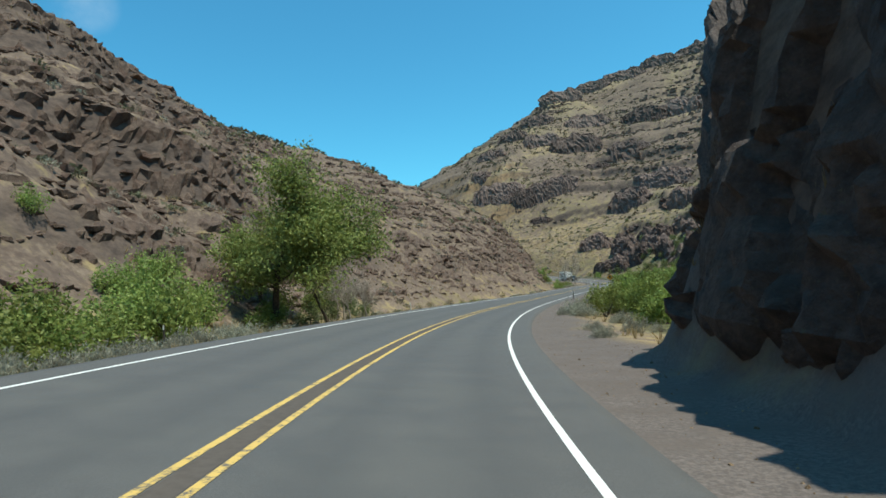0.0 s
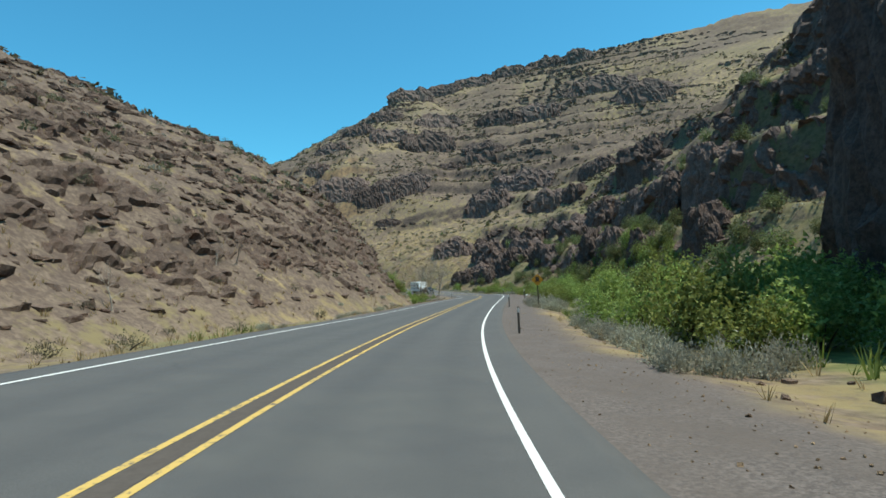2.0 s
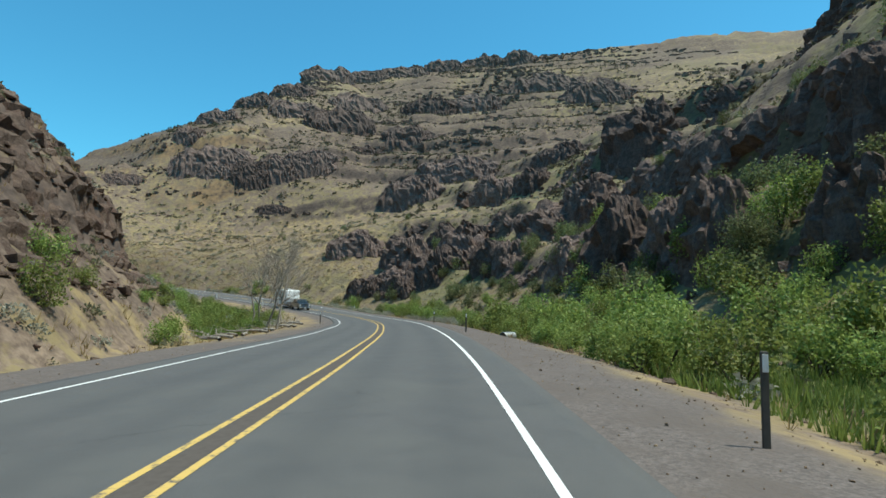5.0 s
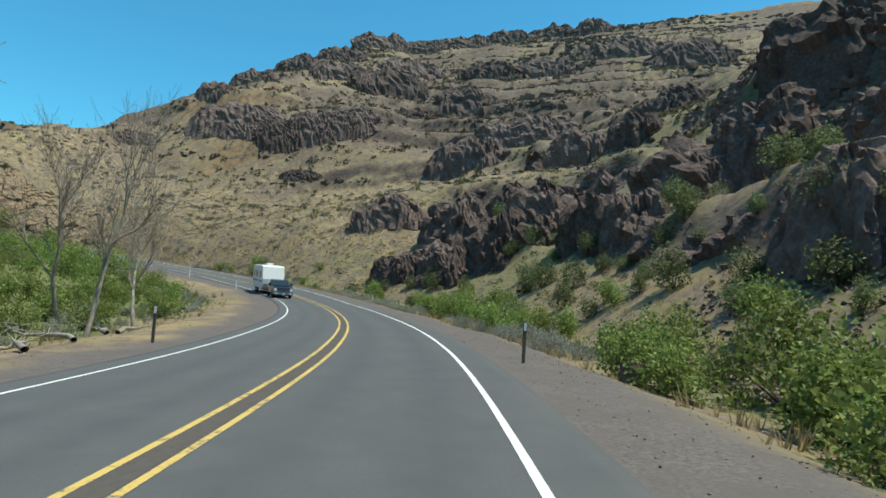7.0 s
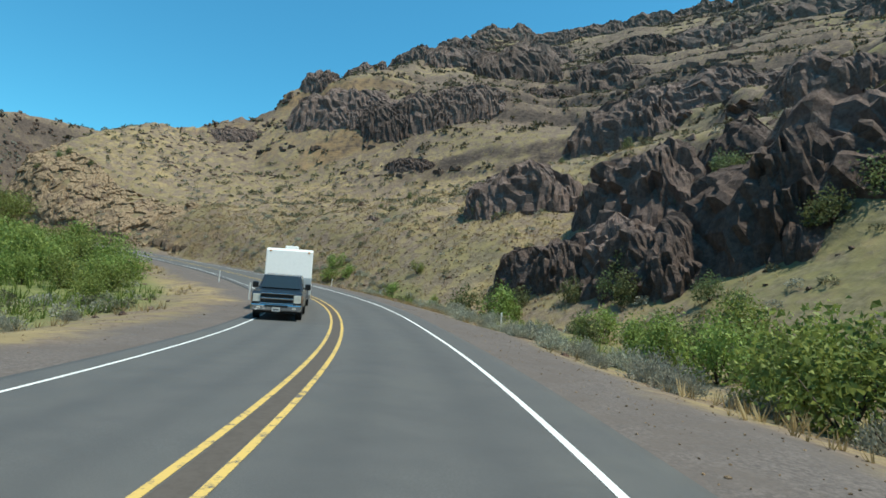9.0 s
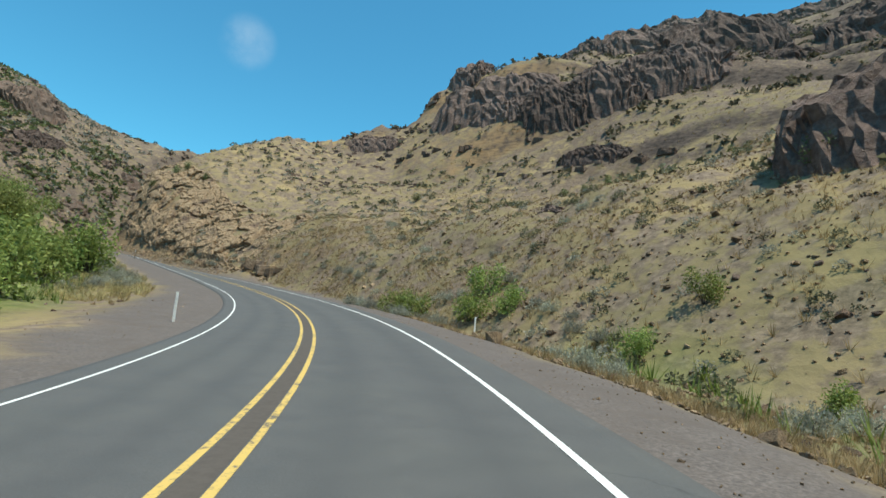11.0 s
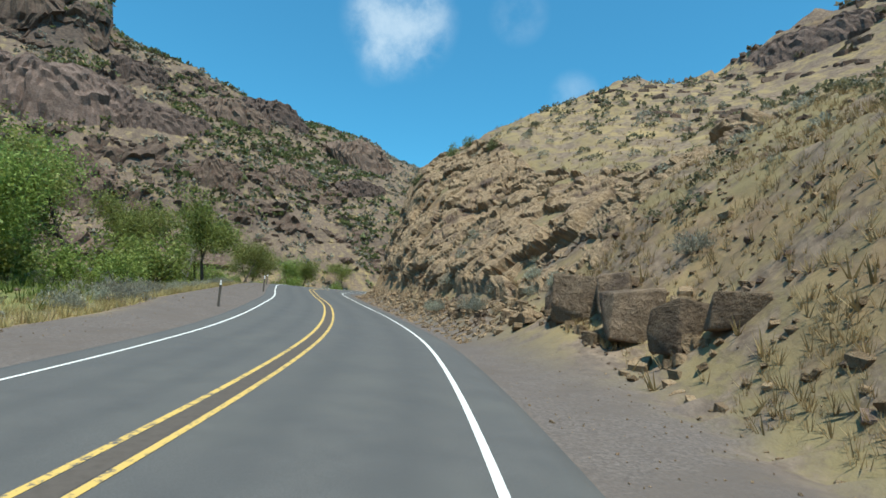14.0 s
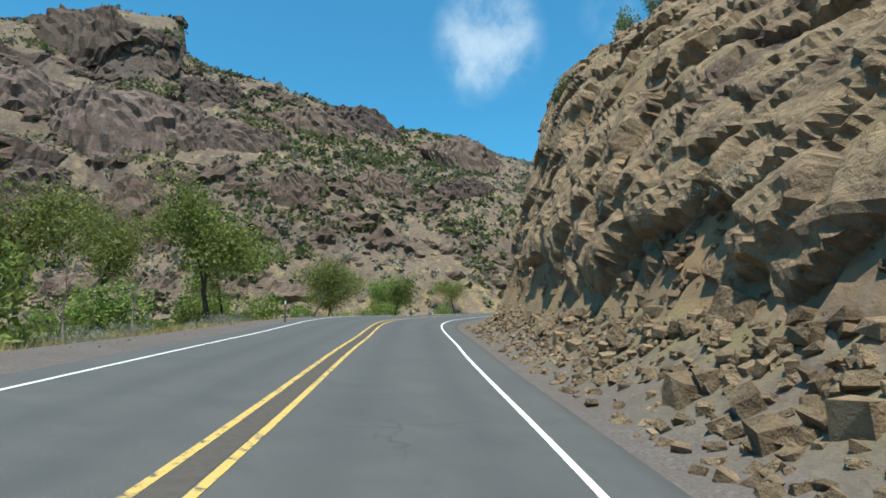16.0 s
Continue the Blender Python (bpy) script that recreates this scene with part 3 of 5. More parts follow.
def tree(name, seed, height, radius, spread, leaves, leaf, material, clump, label, category, forks=3, levels=3, lean=(0, 0), droop=0.0, bark=None):
    rng = np.random.default_rng(seed)
    root = new(name)
    paths, ends = limbs(rng, height, radius, spread, forks, levels, lean)
    top = max(p[2] for path in paths for p in path)
    scale = height / top * 0.95
    paths = [[(x * scale, y * scale, z * scale, r) for x, y, z, r in path] for path in paths]
    ends = ends * scale
    paths.sort(key=lambda path: -path[0][3])
    paths = [path if path[0][3] > 0.16 * radius else path[::2] for path in paths]
    trunk_v, trunk_f = tubes(paths[:1], 8)
    part("trunk", numpy_mesh("trunk", np.array(trunk_v) - [0, 0, 0.06], trunk_f, bark or BARK), root)
    if len(paths) > 1:
        part("wood", numpy_mesh("wood", *tubes(paths[1:], 3), bark or BARK), root)
    if leaves:
        ends = ends[ends[:, 2] > height * 0.14]
        weight = rng.uniform(0.15, 1.0, len(ends)) ** 2
        pick = rng.choice(len(ends), leaves, p=weight / weight.sum())
        centres = ends[pick] + rng.normal(size=(leaves, 3)) * clump * np.array([1, 1, 0.75])
        centres[:, 2] -= np.abs(rng.normal(size=leaves)) * droop
        part("crown", numpy_mesh("crown", *leaf_blades(rng, centres, leaf, leaf * 0.55), material), root)
    return tagged(root, label, category)


def bush(name, seed, radius, tall, leaves, leaf, material, label, lobes=9):
    rng = np.random.default_rng(seed)
    root = new(name)
    mid = np.stack([rng.uniform(-0.62, 0.62, lobes), rng.uniform(-0.62, 0.62, lobes), rng.uniform(0.25, 0.72, lobes)], 1)
    size = rng.uniform(0.28, 0.52, lobes)
    pick = rng.choice(lobes, leaves, p=size**2 / (size**2).sum())
    way = unit(rng.normal(size=(leaves, 3)))
    reach = size[pick, None] * (1 - 0.5 * rng.uniform(0, 1, (leaves, 1)) ** 2.2) * (1 + 0.18 * rng.normal(size=(leaves, 1)))
    centres = mid[pick] + way * reach
    centres[:, 2] = np.abs(centres[:, 2])
    centres *= np.array([radius, radius, tall])
    part("foliage", numpy_mesh("foliage", *leaf_blades(rng, centres, leaf, leaf * 0.6), material), root)
    stems = [[(0, 0, -0.05, 0.03 * radius), (*(mid[k] * np.array([radius, radius, tall]) * 0.55), 0.018 * radius),
              (*(mid[k] * np.array([radius, radius, tall])), 0.008)] for k in range(lobes)]
    part("wood", numpy_mesh("wood", *tubes(stems, 3), BARK), root)
    return tagged(root, label, "bush")


def sagebrush(name, seed, radius, blades, label, material=None):
    """A brush of many narrow upright leaves."""
    rng = np.random.default_rng(seed)
    root = new(name)
    way = unit(np.stack([rng.normal(size=blades), rng.normal(size=blades), np.abs(rng.normal(size=blades)) * 0.9 + 0.15], 1))
    lobe = 0.75 + 0.25 * np.sin(3.0 * np.arctan2(way[:, 1], way[:, 0]) + seed) + 0.12 * rng.normal(size=blades)
    centres = way * (radius * lobe * rng.uniform(0.45, 1.0, blades) ** 0.6)[:, None]
    centres[:, 2] = np.abs(centres[:, 2]) * 0.95 + 0.02
    part("foliage", numpy_mesh("foliage", *leaf_blades(rng, centres, 0.115 * radius, 0.042 * radius, way * 0.6 + np.array([0, 0, 0.7])), material or SAGE), root)
    w = way[0] * radius
    part("stem", numpy_mesh("stem", *tubes([[(0, 0, -0.05, 0.05 * radius), (*(w * 0.3), 0.035 * radius), (*(w * 0.75), 0.01)]], 4), BARK), root, "twisted brown stem")
    return tagged(root, label, "shrub")


def rock_shape(seed, flat=1.0, points=14):
    """An angular block about one metre across: corners and triangles."""
    rng = np.random.default_rng(seed)
    bm = bmesh.new()
    for k in range(8 + points // 3):
        v = np.array([(k & 1) * 2 - 1, (k >> 1 & 1) * 2 - 1, (k >> 2 & 1) * 2 - 1], float) * rng.uniform(0.55, 1.0, 3) if k < 8 else rng.uniform(-1, 1, 3)
        bm.verts.new(v * np.array([0.5, 0.42, 0.45 * flat]))
    bmesh.ops.convex_hull(bm, input=bm.verts)
    loose = [v for v in bm.verts if not v.link_faces]
    bmesh.ops.delete(bm, geom=loose, context="VERTS")
    bmesh.ops.triangulate(bm, faces=bm.faces)
    bm.verts.index_update()
    verts = np.array([v.co[:] for v in bm.verts])
    faces = np.array([[v.index for v in f.verts] for f in bm.faces])
    bm.free()
    return verts, faces


def turns(rng, n, tilt, heading=None):
    """Random turns about z, tipped by up to about that many radians."""
    a = rng.uniform(0, 2 * math.pi, n) if heading is None else heading + 0.35 * rng.normal(size=n)
    b, c = rng.normal(size=n) * tilt, rng.normal(size=n) * tilt
    m = np.zeros((n, 3, 3))
    ca, sa, cb, sb, cc, sc = np.cos(a), np.sin(a), np.cos(b), np.sin(b), np.cos(c), np.sin(c)
    m[:, 0] = np.stack([ca * cb, ca * sb * sc - sa * cc, ca * sb * cc + sa * sc], 1)
    m[:, 1] = np.stack([sa * cb, sa * sb * sc + ca * cc, sa * sb * cc - ca * sc], 1)
    m[:, 2] = np.stack([-sb, cb * sc, cb * cc], 1)
    return m


def strewn(name, shapes, rng, places, sizes, tilt, material, label, category, stretch=(1, 1, 1), heading=None, flat=False):
    """Many copies of a few shapes joined into one mesh."""
    verts, faces, base = [], [], 0
    kind = rng.integers(0, len(shapes), len(places))
    turn = turns(rng, len(places), tilt, heading)
    sizes = np.broadcast_to(np.asarray(sizes, float).reshape(len(places), -1), (len(places), 3)) * np.array(stretch)
    for k, (v, f) in enumerate(shapes):
        mine = np.where(kind == k)[0]
        if not len(mine):
            continue
        moved = np.einsum("nij,nvj->nvi", turn[mine], v[None] * sizes[mine][:, None]) + places[mine][:, None]
        verts.append(moved.reshape(-1, 3))
        faces.append((f[None] + (base + np.arange(len(mine)) * len(v))[:, None, None]).reshape(-1, f.shape[1]))
        base += moved.shape[0] * moved.shape[1]
    ob = new(name, numpy_mesh(name, np.vstack(verts), np.vstack(faces), material, flat))
    return tagged(ob, label, category, kind="stuff")


def road_place(s, d):
    """The plan places at lengths s along the road and distances d to the right of its middle."""
    x, y = np.interp(s, ROAD_S, ROAD[:, 0]), np.interp(s, ROAD_S, ROAD[:, 1])
    rx, ry = np.interp(s, ROAD_S, ROAD_RIGHT[:, 0]), np.interp(s, ROAD_S, ROAD_RIGHT[:, 1])
    return x + rx * d, y + ry * d


def on_land(x, y, sink=0.0):
    z = land(x, y)[0]
    return np.stack([np.asarray(x, float), np.asarray(y, float), z - sink], 1)


def steepness(x, y, e=0.7):
    z0, zx, zy = land(x, y)[0], land(x + e, y)[0], land(x, y + e)[0]
    return z0, np.hypot(zx - z0, zy - z0) / e


def face_of_slope(x, y, e=0.8):
    """Height, steepness, and the directions along the contour and out of the slope."""
    z0, zx, zy = land(x, y)[0], land(x + e, y)[0], land(x, y + e)[0]
    gx, gy = (zx - z0) / e, (zy - z0) / e
    steep = np.hypot(gx, gy)
    return z0, steep, np.arctan2(gx, -gy), -np.stack([gx, gy], 1) / np.maximum(steep, 1e-6)[:, None]


# ---------------------------------------------------------------- broken rock faces
def hash3(i, j, k, seed):
    """Four numbers from 0 to 1 for a cell of a lattice."""
    a = (i.astype(np.int64) * 374761393 + j.astype(np.int64) * 668265263 + k.astype(np.int64) * 1440662683 + seed * 974634777) & 0x7FFFFFFF
    out = []
    for _ in range(4):
        a = ((a ^ (a >> 13)) * 1274126177 + 12345) & 0x7FFFFFFF
        a = a ^ (a >> 16)
        out.append((a & 0xFFFF) / 65535.0)
    return out


def fracture(p, cell, seed, joint=0.35):
    """Joint blocks: every cell of the rock stands in or out, with a tilted face and an open joint round it."""
    q = p / np.array(cell)
    base = np.floor(q)
    first, second = np.full(len(p), 1e9), np.full(len(p), 1e9)
    face = np.zeros(len(p))
    for di in (-1, 0, 1):
        for dj in (-1, 0, 1):
            for dk in (-1, 0, 1):
                i, j, k = base[:, 0] + di, base[:, 1] + dj, base[:, 2] + dk
                a, b, c, r = hash3(i, j, k, seed)
                ox, oy, oz = q[:, 0] - i - a, q[:, 1] - j - b, q[:, 2] - k - c
                d = np.abs(ox) ** 1.5 + np.abs(oy) ** 1.5 + np.abs(oz) ** 1.5
                height = (r - 0.5) + (a - 0.5) * 1.0 * ox + (b - 0.5) * 1.0 * oy + (c - 0.6) * 0.9 * oz
                near = d < first
                second = np.where(near, first, np.minimum(second, d))
                face = np.where(near, height, face)
                first = np.where(near, d, first)
    return face - joint * (1 - smooth(second - first, 0.0, 0.10))


def rock_sheet(name, foot, w0, w1, depth0, depth1, step, cells, depths, material, label, steep, seed, sign=1, lift=0.15, joint=0.35, ramp=1.0):
    """A face of jointed rock laid over the steep parts of a slope, between two stations of its foot and two depths behind it."""
    pts = np.array(foot, float)
    length = np.r_[0, np.cumsum(np.linalg.norm(np.diff(pts, axis=0), axis=1))]
    stations = np.arange(len(pts))
    run = np.interp([w0, w1], stations, length)
    columns = max(int((run[1] - run[0]) / step), 4)
    w = np.interp(np.linspace(run[0], run[1], columns), length, stations)
    probe = np.linspace(depth0, depth1, int((depth1 - depth0) / 0.5) + 2)
    gw, gd = np.meshgrid(w, probe, indexing="ij")
    x, y = foot_place(foot, gw.ravel(), sign * gd.ravel())
    z = land(x, y)[0].reshape(gw.shape)
    arc = np.hstack([np.zeros((columns, 1)), np.cumsum(np.hypot(np.diff(z, axis=1), np.diff(probe)[None]), axis=1)])
    kernel = np.ones(9) / 9
    rows = int(arc[:, -1].mean() / step)
    depth = np.stack([np.interp(np.linspace(0, arc[c, -1], rows), arc[c], probe) for c in range(columns)])
    pad = np.pad(depth, ((4, 4), (0, 0)), mode="edge")
    depth = np.stack([np.convolve(pad[:, r], kernel, "valid") for r in range(rows)], 1)
    gw = np.repeat(w[:, None], rows, 1)
    x, y = foot_place(foot, gw.ravel(), sign * depth.ravel())
    z = land(x, y)[0]
    e = 1.6
    gx, gy = (land(x + e, y)[0] - land(x - e, y)[0]) / (2 * e), (land(x, y + e)[0] - land(x, y - e)[0]) / (2 * e)
    slope = np.hypot(gx, gy)
    normal = unit(np.stack([-gx, -gy, np.full(len(x), 0.6)], 1))
    p = np.stack([x, y, z], 1)
    bent = p + 0.5 * np.stack([fbm(x + z, y, 3, 2, seed + 5), fbm(x, y + z, 3, 2, seed + 6), fbm(x + y, z, 3, 2, seed + 7)], 1)
    out = lift + sum(d * fracture(bent, c, seed + n, joint) for n, (c, d) in enumerate(zip(cells, depths)))
    gate = slope + 0.9 * fbm(x, y + 0.7 * z, 11, 3, seed + 9) + 0.5 * fbm(x, y + z, 3, 2, seed + 8)
    fade = smooth(gate, steep - 0.25, steep + 0.1)
    edge = np.linspace(0, 1, rows)[None] * np.ones((columns, 1))
    side = np.minimum(np.arange(columns), columns - 1 - np.arange(columns))[:, None] * np.ones((1, rows)) * step
    fade = fade * smooth(1 - edge.ravel(), 0, 0.06) * smooth(side.ravel(), 0, 4.0) * (0.4 + 0.6 * smooth(edge.ravel() * rows * step, 0, ramp))
    p = p + normal * (out * fade - 0.9 * (1 - fade))[:, None]
    k = (np.arange(columns - 1)[:, None] * rows + np.arange(rows - 1)).ravel()
    quads = np.stack([k, k + rows, k + rows + 1, k + 1], 1) if sign > 0 else np.stack([k, k + 1, k + rows + 1, k + rows], 1)
    quads = quads[(fade[quads] > 0.05).any(1)]
    used = np.unique(quads)
    index = np.zeros(len(p), int)
    index[used] = np.arange(len(used))
    ob = new(name, numpy_mesh(name, p[used], index[quads], material, True))
    return tagged(ob, label, "rock face", kind="structure")


# ---------------------------------------------------------------- bushes, brush and grass
def scatter_things(patterns, group, spots, rng, low, high, sink=0.03):
    """Copies of the patterns at the spots, turned and sized at random."""
    spots = np.asarray(spots, float)
    base = on_land(spots[:, 0], spots[:, 1], sink)
    for k, p in enumerate(base):
        size = rng.uniform(low, high)
        ob = patterns[int(rng.integers(len(patterns)))]
        m = Matrix.Translation(p.tolist()) @ Matrix.Rotation(rng.uniform(0, 6.28), 4, "Z") @ Matrix.Scale(size, 4)
        made = copy_thing(ob, m)
        made.scale = (size, size, size * rng.uniform(0.85, 1.15))
        tagged(made, group=group)


def zone(rng, count, s0, s1, d0, d1, gap=0.0):
    """Random spots beside the road, kept apart by about gap metres."""
    out = []
    for _ in range(count * 12):
        s, d = rng.uniform(s0, s1), rng.uniform(d0, d1)
        x, y = road_place(np.array([s]), np.array([d]))
        p = (float(x[0]), float(y[0]))
        if all((p[0] - q[0]) ** 2 + (p[1] - q[1]) ** 2 > gap * gap for q in out):
            out.append(p)
        if len(out) == count:
            break
    return out


def drop_pattern(obs):
    """Takes the patterns themselves out of the scene."""
    for ob in obs:
        for o in (*ob.children_recursive, ob):
            bpy.data.objects.remove(o)


rng = np.random.default_rng(5)
green = [bush("green_bush", 11 + k, 1.5, 2.3, 1500, 0.19, BUSH_GREEN, "bright green leafy bush beside the road") for k in range(3)]
willow = [bush("willow_bush", 21 + k, 1.5, 2.3, 1500, 0.19, BUSH_GREEN, "fresh green willow bush by the creek") for k in range(3)]
olive = [bush("olive_bush", 31 + k, 1.3, 2.1, 1050, 0.19, BUSH_DARK, "dull olive green bush on the canyon slope") for k in range(3)]
sage = [sagebrush("sagebrush", 51 + k, 0.62, 1700, "pale grey-green sagebrush on the gravel verge") for k in range(4)]
scrub = [sagebrush("scrub", 71 + k, 0.6, 420, "dull brown-green scrub on the dry slope", SCRUB) for k in range(3)]

# right-hand side, in the order in which the road passes it
RIGHT_GREEN = [(12, 96, 124, 9.8, 15, 1.5, 0.7, 1.15), (8, 180, 192, 9.3, 13, 1.3, 0.6, 0.9), (30, 200, 242, 9.0, 11.5, 1.1, 0.55, 0.85), (8, 92, 114, 11.0, 20, 1.8, 0.9, 1.5), (14, 131, 147, 10.0, 17, 1.6, 0.8, 1.3), (20, 142, 166, 13.0, 25, 1.8, 0.9, 1.7), (10, 112, 132, 12, 22, 2.0, 0.9, 1.5), (6, 140, 172, 18, 34, 2.6, 0.9, 1.8), (10, 172, 200, 12.5, 24, 1.6, 0.7, 1.2),
               (64, 198, 246, 10.6, 28, 1.4, 0.7, 1.35), (18, 258, 284, 10.8, 15.5, 1.3, 0.6, 1.0), (8, 250, 302, 12.5, 21, 1.6, 0.7, 1.2), (4, 300, 322, 11, 16, 2.0, 0.4, 0.8), (3, 327, 338, 10.5, 13, 1.5, 0.6, 0.9)]
for count, s0, s1, d0, d1, gap, low, high in RIGHT_GREEN:
    scatter_things(green, "green bushes on the verge", zone(rng, count, s0, s1, d0, d1, gap), rng, low, high)
RIGHT_OLIVE = [(26, 85, 150, 26, 48, 2.4, 0.8, 1.7), (84, 150, 240, 19, 48, 1.9, 0.7, 1.5), (112, 232, 305, 12.5, 40, 1.5, 0.55, 1.25), (14, 300, 350, 16, 50, 3.0, 0.4, 0.9)]
for count, s0, s1, d0, d1, gap, low, high in RIGHT_OLIVE:
    scatter_things(olive, "olive bushes on the slope", zone(rng, count, s0, s1, d0, d1, gap), rng, low, high)
RIGHT_SAGE = [(4, 101, 107, 7.6, 8.6, 1.0, 1.4, 2.2), (8, 166, 176, 7.7, 10, 1.1, 1.3, 2.1), (9, 134, 150, 8.7, 9.8, 1.1, 1.0, 1.8), (5, 400, 412, 8.4, 9.6, 1.0, 1.0, 1.6), (6, 84, 120, 9.4, 12, 1.2, 0.9, 1.7), (9, 118, 142, 9.0, 12, 1.0, 0.8, 1.6), (16, 152, 180, 9.2, 13, 1.0, 0.9, 1.6), (46, 246, 304, 9.0, 12.2, 0.9, 1.0, 1.9),
              (18, 300, 338, 9.0, 14, 1.0, 0.8, 1.5), (22, 335, 385, 10, 26, 1.6, 0.7, 1.6), (7, 385, 405, 8.5, 11, 1.2, 0.7, 1.4)]
for count, s0, s1, d0, d1, gap, low, high in RIGHT_SAGE:
    scatter_things(sage, "sagebrush along the verge", zone(rng, count, s0, s1, d0, d1, gap), rng, low, high)
scatter_things(scrub, "scrub on the slopes", zone(rng, 60, 300, 392, 13, 60, 2.4), rng, 0.8, 1.9)
# left-hand side
LEFT_GREEN = [(26, 64, 90, -15.5, -12.2, 1.3, 0.85, 1.2), (12, 56, 95, -22, -15, 1.4, 0.6, 0.95), (4, 95, 112, -17, -12, 2.0, 0.6, 0.9), (16, 204, 240, -16, -9.0, 1.6, 0.35, 0.7), (26, 236, 272, -24, -9.0, 1.5, 0.4, 0.85), (8, 262, 300, -24, -11, 1.8, 0.5, 0.9),
              (8, 300, 326, -22, -12, 1.8, 0.6, 1.1), (52, 316, 420, -32, -12.5, 1.7, 0.9, 1.9), (26, 405, 480, -34, -12.5, 1.8, 0.9, 1.9)]
for count, s0, s1, d0, d1, gap, low, high in LEFT_GREEN:
    scatter_things(willow, "green bushes by the creek", zone(rng, count, s0, s1, d0, d1, gap), rng, low, high)
LEFT_SAGE = [(26, 238, 268, -16, -9.6, 1.0, 0.7, 1.4), (24, 66, 94, -10.4, -8.9, 0.8, 1.3, 2.1), (16, 150, 192, -14, -9.6, 1.2, 0.7, 1.3), (14, 262, 300, -13, -9.4, 1.0, 0.8, 1.3), (64, 345, 470, -12.5, -9.0, 1.0, 1.0, 1.9)]
for count, s0, s1, d0, d1, gap, low, high in LEFT_SAGE:
    scatter_things(sage, "sagebrush along the verge", zone(rng, count, s0, s1, d0, d1, gap), rng, low, high)
scatter_things(scrub, "scrub on the slopes", zone(rng, 110, 90, 205, -42, -12, 1.9), rng, 0.8, 2.0)
scatter_things(green, "green bushes on the verge", [(44.4, 271.0), (46.0, 270.2)], rng, 0.7, 0.9)
scatter_things(sage, "sagebrush along the verge", [(45.6, 268.4), (42.6, 271.6), (41.4, 273.2), (47.2, 268.6), (43.4, 273.4), (40.2, 274.0), (48.6, 266.2)], rng, 0.9, 1.7)
scatter_things(olive, "olive bushes on the slope", zone(rng, 7, 98, 120, -16, -12, 1.6), rng, 0.6, 1.0)
scatter_things(sage, "sagebrush along the verge", [(16.9, 65.0), (18.0, 64.7), (17.5, 66.0), (7.1, 26.1), (6.3, 21.9), (9.3, 42.1), (10.2, 42.8), (32.4, 105.1), (31.4, 102.6), (30.9, 101.2), (33.2, 105.6),
               (65.1, 215.0), (65.9, 210.8), (65.6, 212.9), (65.6, 201.6), (66.2, 203.0), (55.5, 261.1), (57.6, 256.1), (56.6, 258.6)], rng, 0.95, 1.5)
scatter_things(sage, "sagebrush along the verge", [(-0.4, 313.4), (-1.5, 314.2), (0.5, 312.9), (5.2, 310.4), (6.2, 309.8), (32.8, 291.3), (37.0, 285.5), (35.2, 287.6)], rng, 0.9, 1.5)
scatter_things(olive, "olive bushes on the cut", [(-24.3, 334.0), (-20.2, 338.0), (-12.7, 333.2), (-21.8, 336.5), (32.1, 331.2)], rng, 0.7, 1.1)
drop_pattern(green + willow + olive + sage + scrub)


def tuft_shape(seed, blades, spread, width):
    rng = np.random.default_rng(seed)
    verts, faces = [], []
    for k in range(blades):
        a, r = rng.uniform(0, 6.28), rng.uniform(0, 0.25)
        foot = np.array([math.cos(a) * r, math.sin(a) * r, -0.03])
        tip = foot + np.array([math.cos(a) * spread * rng.uniform(0.2, 1), math.sin(a) * spread * rng.uniform(0.2, 1), rng.uniform(0.6, 1.0)])
        side = np.array([-math.sin(a), math.cos(a), 0]) * width
        verts += [foot - side, foot + side, tip]
        faces.append((3 * k, 3 * k + 1, 3 * k + 2))
    return np.array(verts), np.array(faces)


def clump_shape(seed, leaves, leaf=0.42):
    """A low round shrub made of a few large leaf sprays, for slopes seen from afar."""
    rng = np.random.default_rng(seed)
    way = unit(np.stack([rng.normal(size=leaves), rng.normal(size=leaves), np.abs(rng.normal(size=leaves)) * 0.8], 1))
    centres = way * rng.uniform(0.3, 0.55, (leaves, 1))
    return leaf_blades(rng, centres, leaf, leaf * 0.8, way)


def slope_spots(rng, count, x0, x1, y0, y1, patch, low, near=9.0):
    """Spots on the land off the road, thicker in some patches than in others."""
    x, y = rng.uniform(x0, x1, count), rng.uniform(y0, y1, count)
    keep = vnoise(x / patch, y / patch, 88) * 0.6 + vnoise(x / 3, y / 3, 89) * 0.4 > low
    x, y = x[keep], y[keep]
    _, d = nearest(ROAD[::6], x, y)
    ok = np.abs(d) > near
    return x[ok], y[ok]


rng = np.random.default_rng(9)
clumps = [clump_shape(100 + k, 9, 0.55) for k in range(5)]
fine_clumps = [clump_shape(120 + k, 30, 0.30) for k in range(6)]
x, y = slope_spots(rng, 46000, -230, 330, -10, 560, 26, 0.43, 55)
z, slope = steepness(x, y, 1.5)
keep = slope < 2.2
p = np.stack([x, y, z], 1)[keep]
strewn("slope_scrub", clumps, rng, p, rng.uniform(0.7, 2.1, len(p)) ** 1.1, 0.1, SCRUB, "dull grey-green scrub dotted over dry slopes", "scrub")
x, y = slope_spots(rng, 15000, -75, 125, -5, 385, 20, 0.44, 10)
_, off = nearest(ROAD[::6], x, y)
z, slope = steepness(x, y, 1.0)
keep = (np.abs(off) < 58) & (slope < 1.8)
p = np.stack([x, y, z], 1)[keep]
half = rng.uniform(0, 1, len(p)) < 0.45
close = np.abs(off[keep]) < 26
near_clumps = [clump_shape(130 + k, 110, 0.15) for k in range(5)]
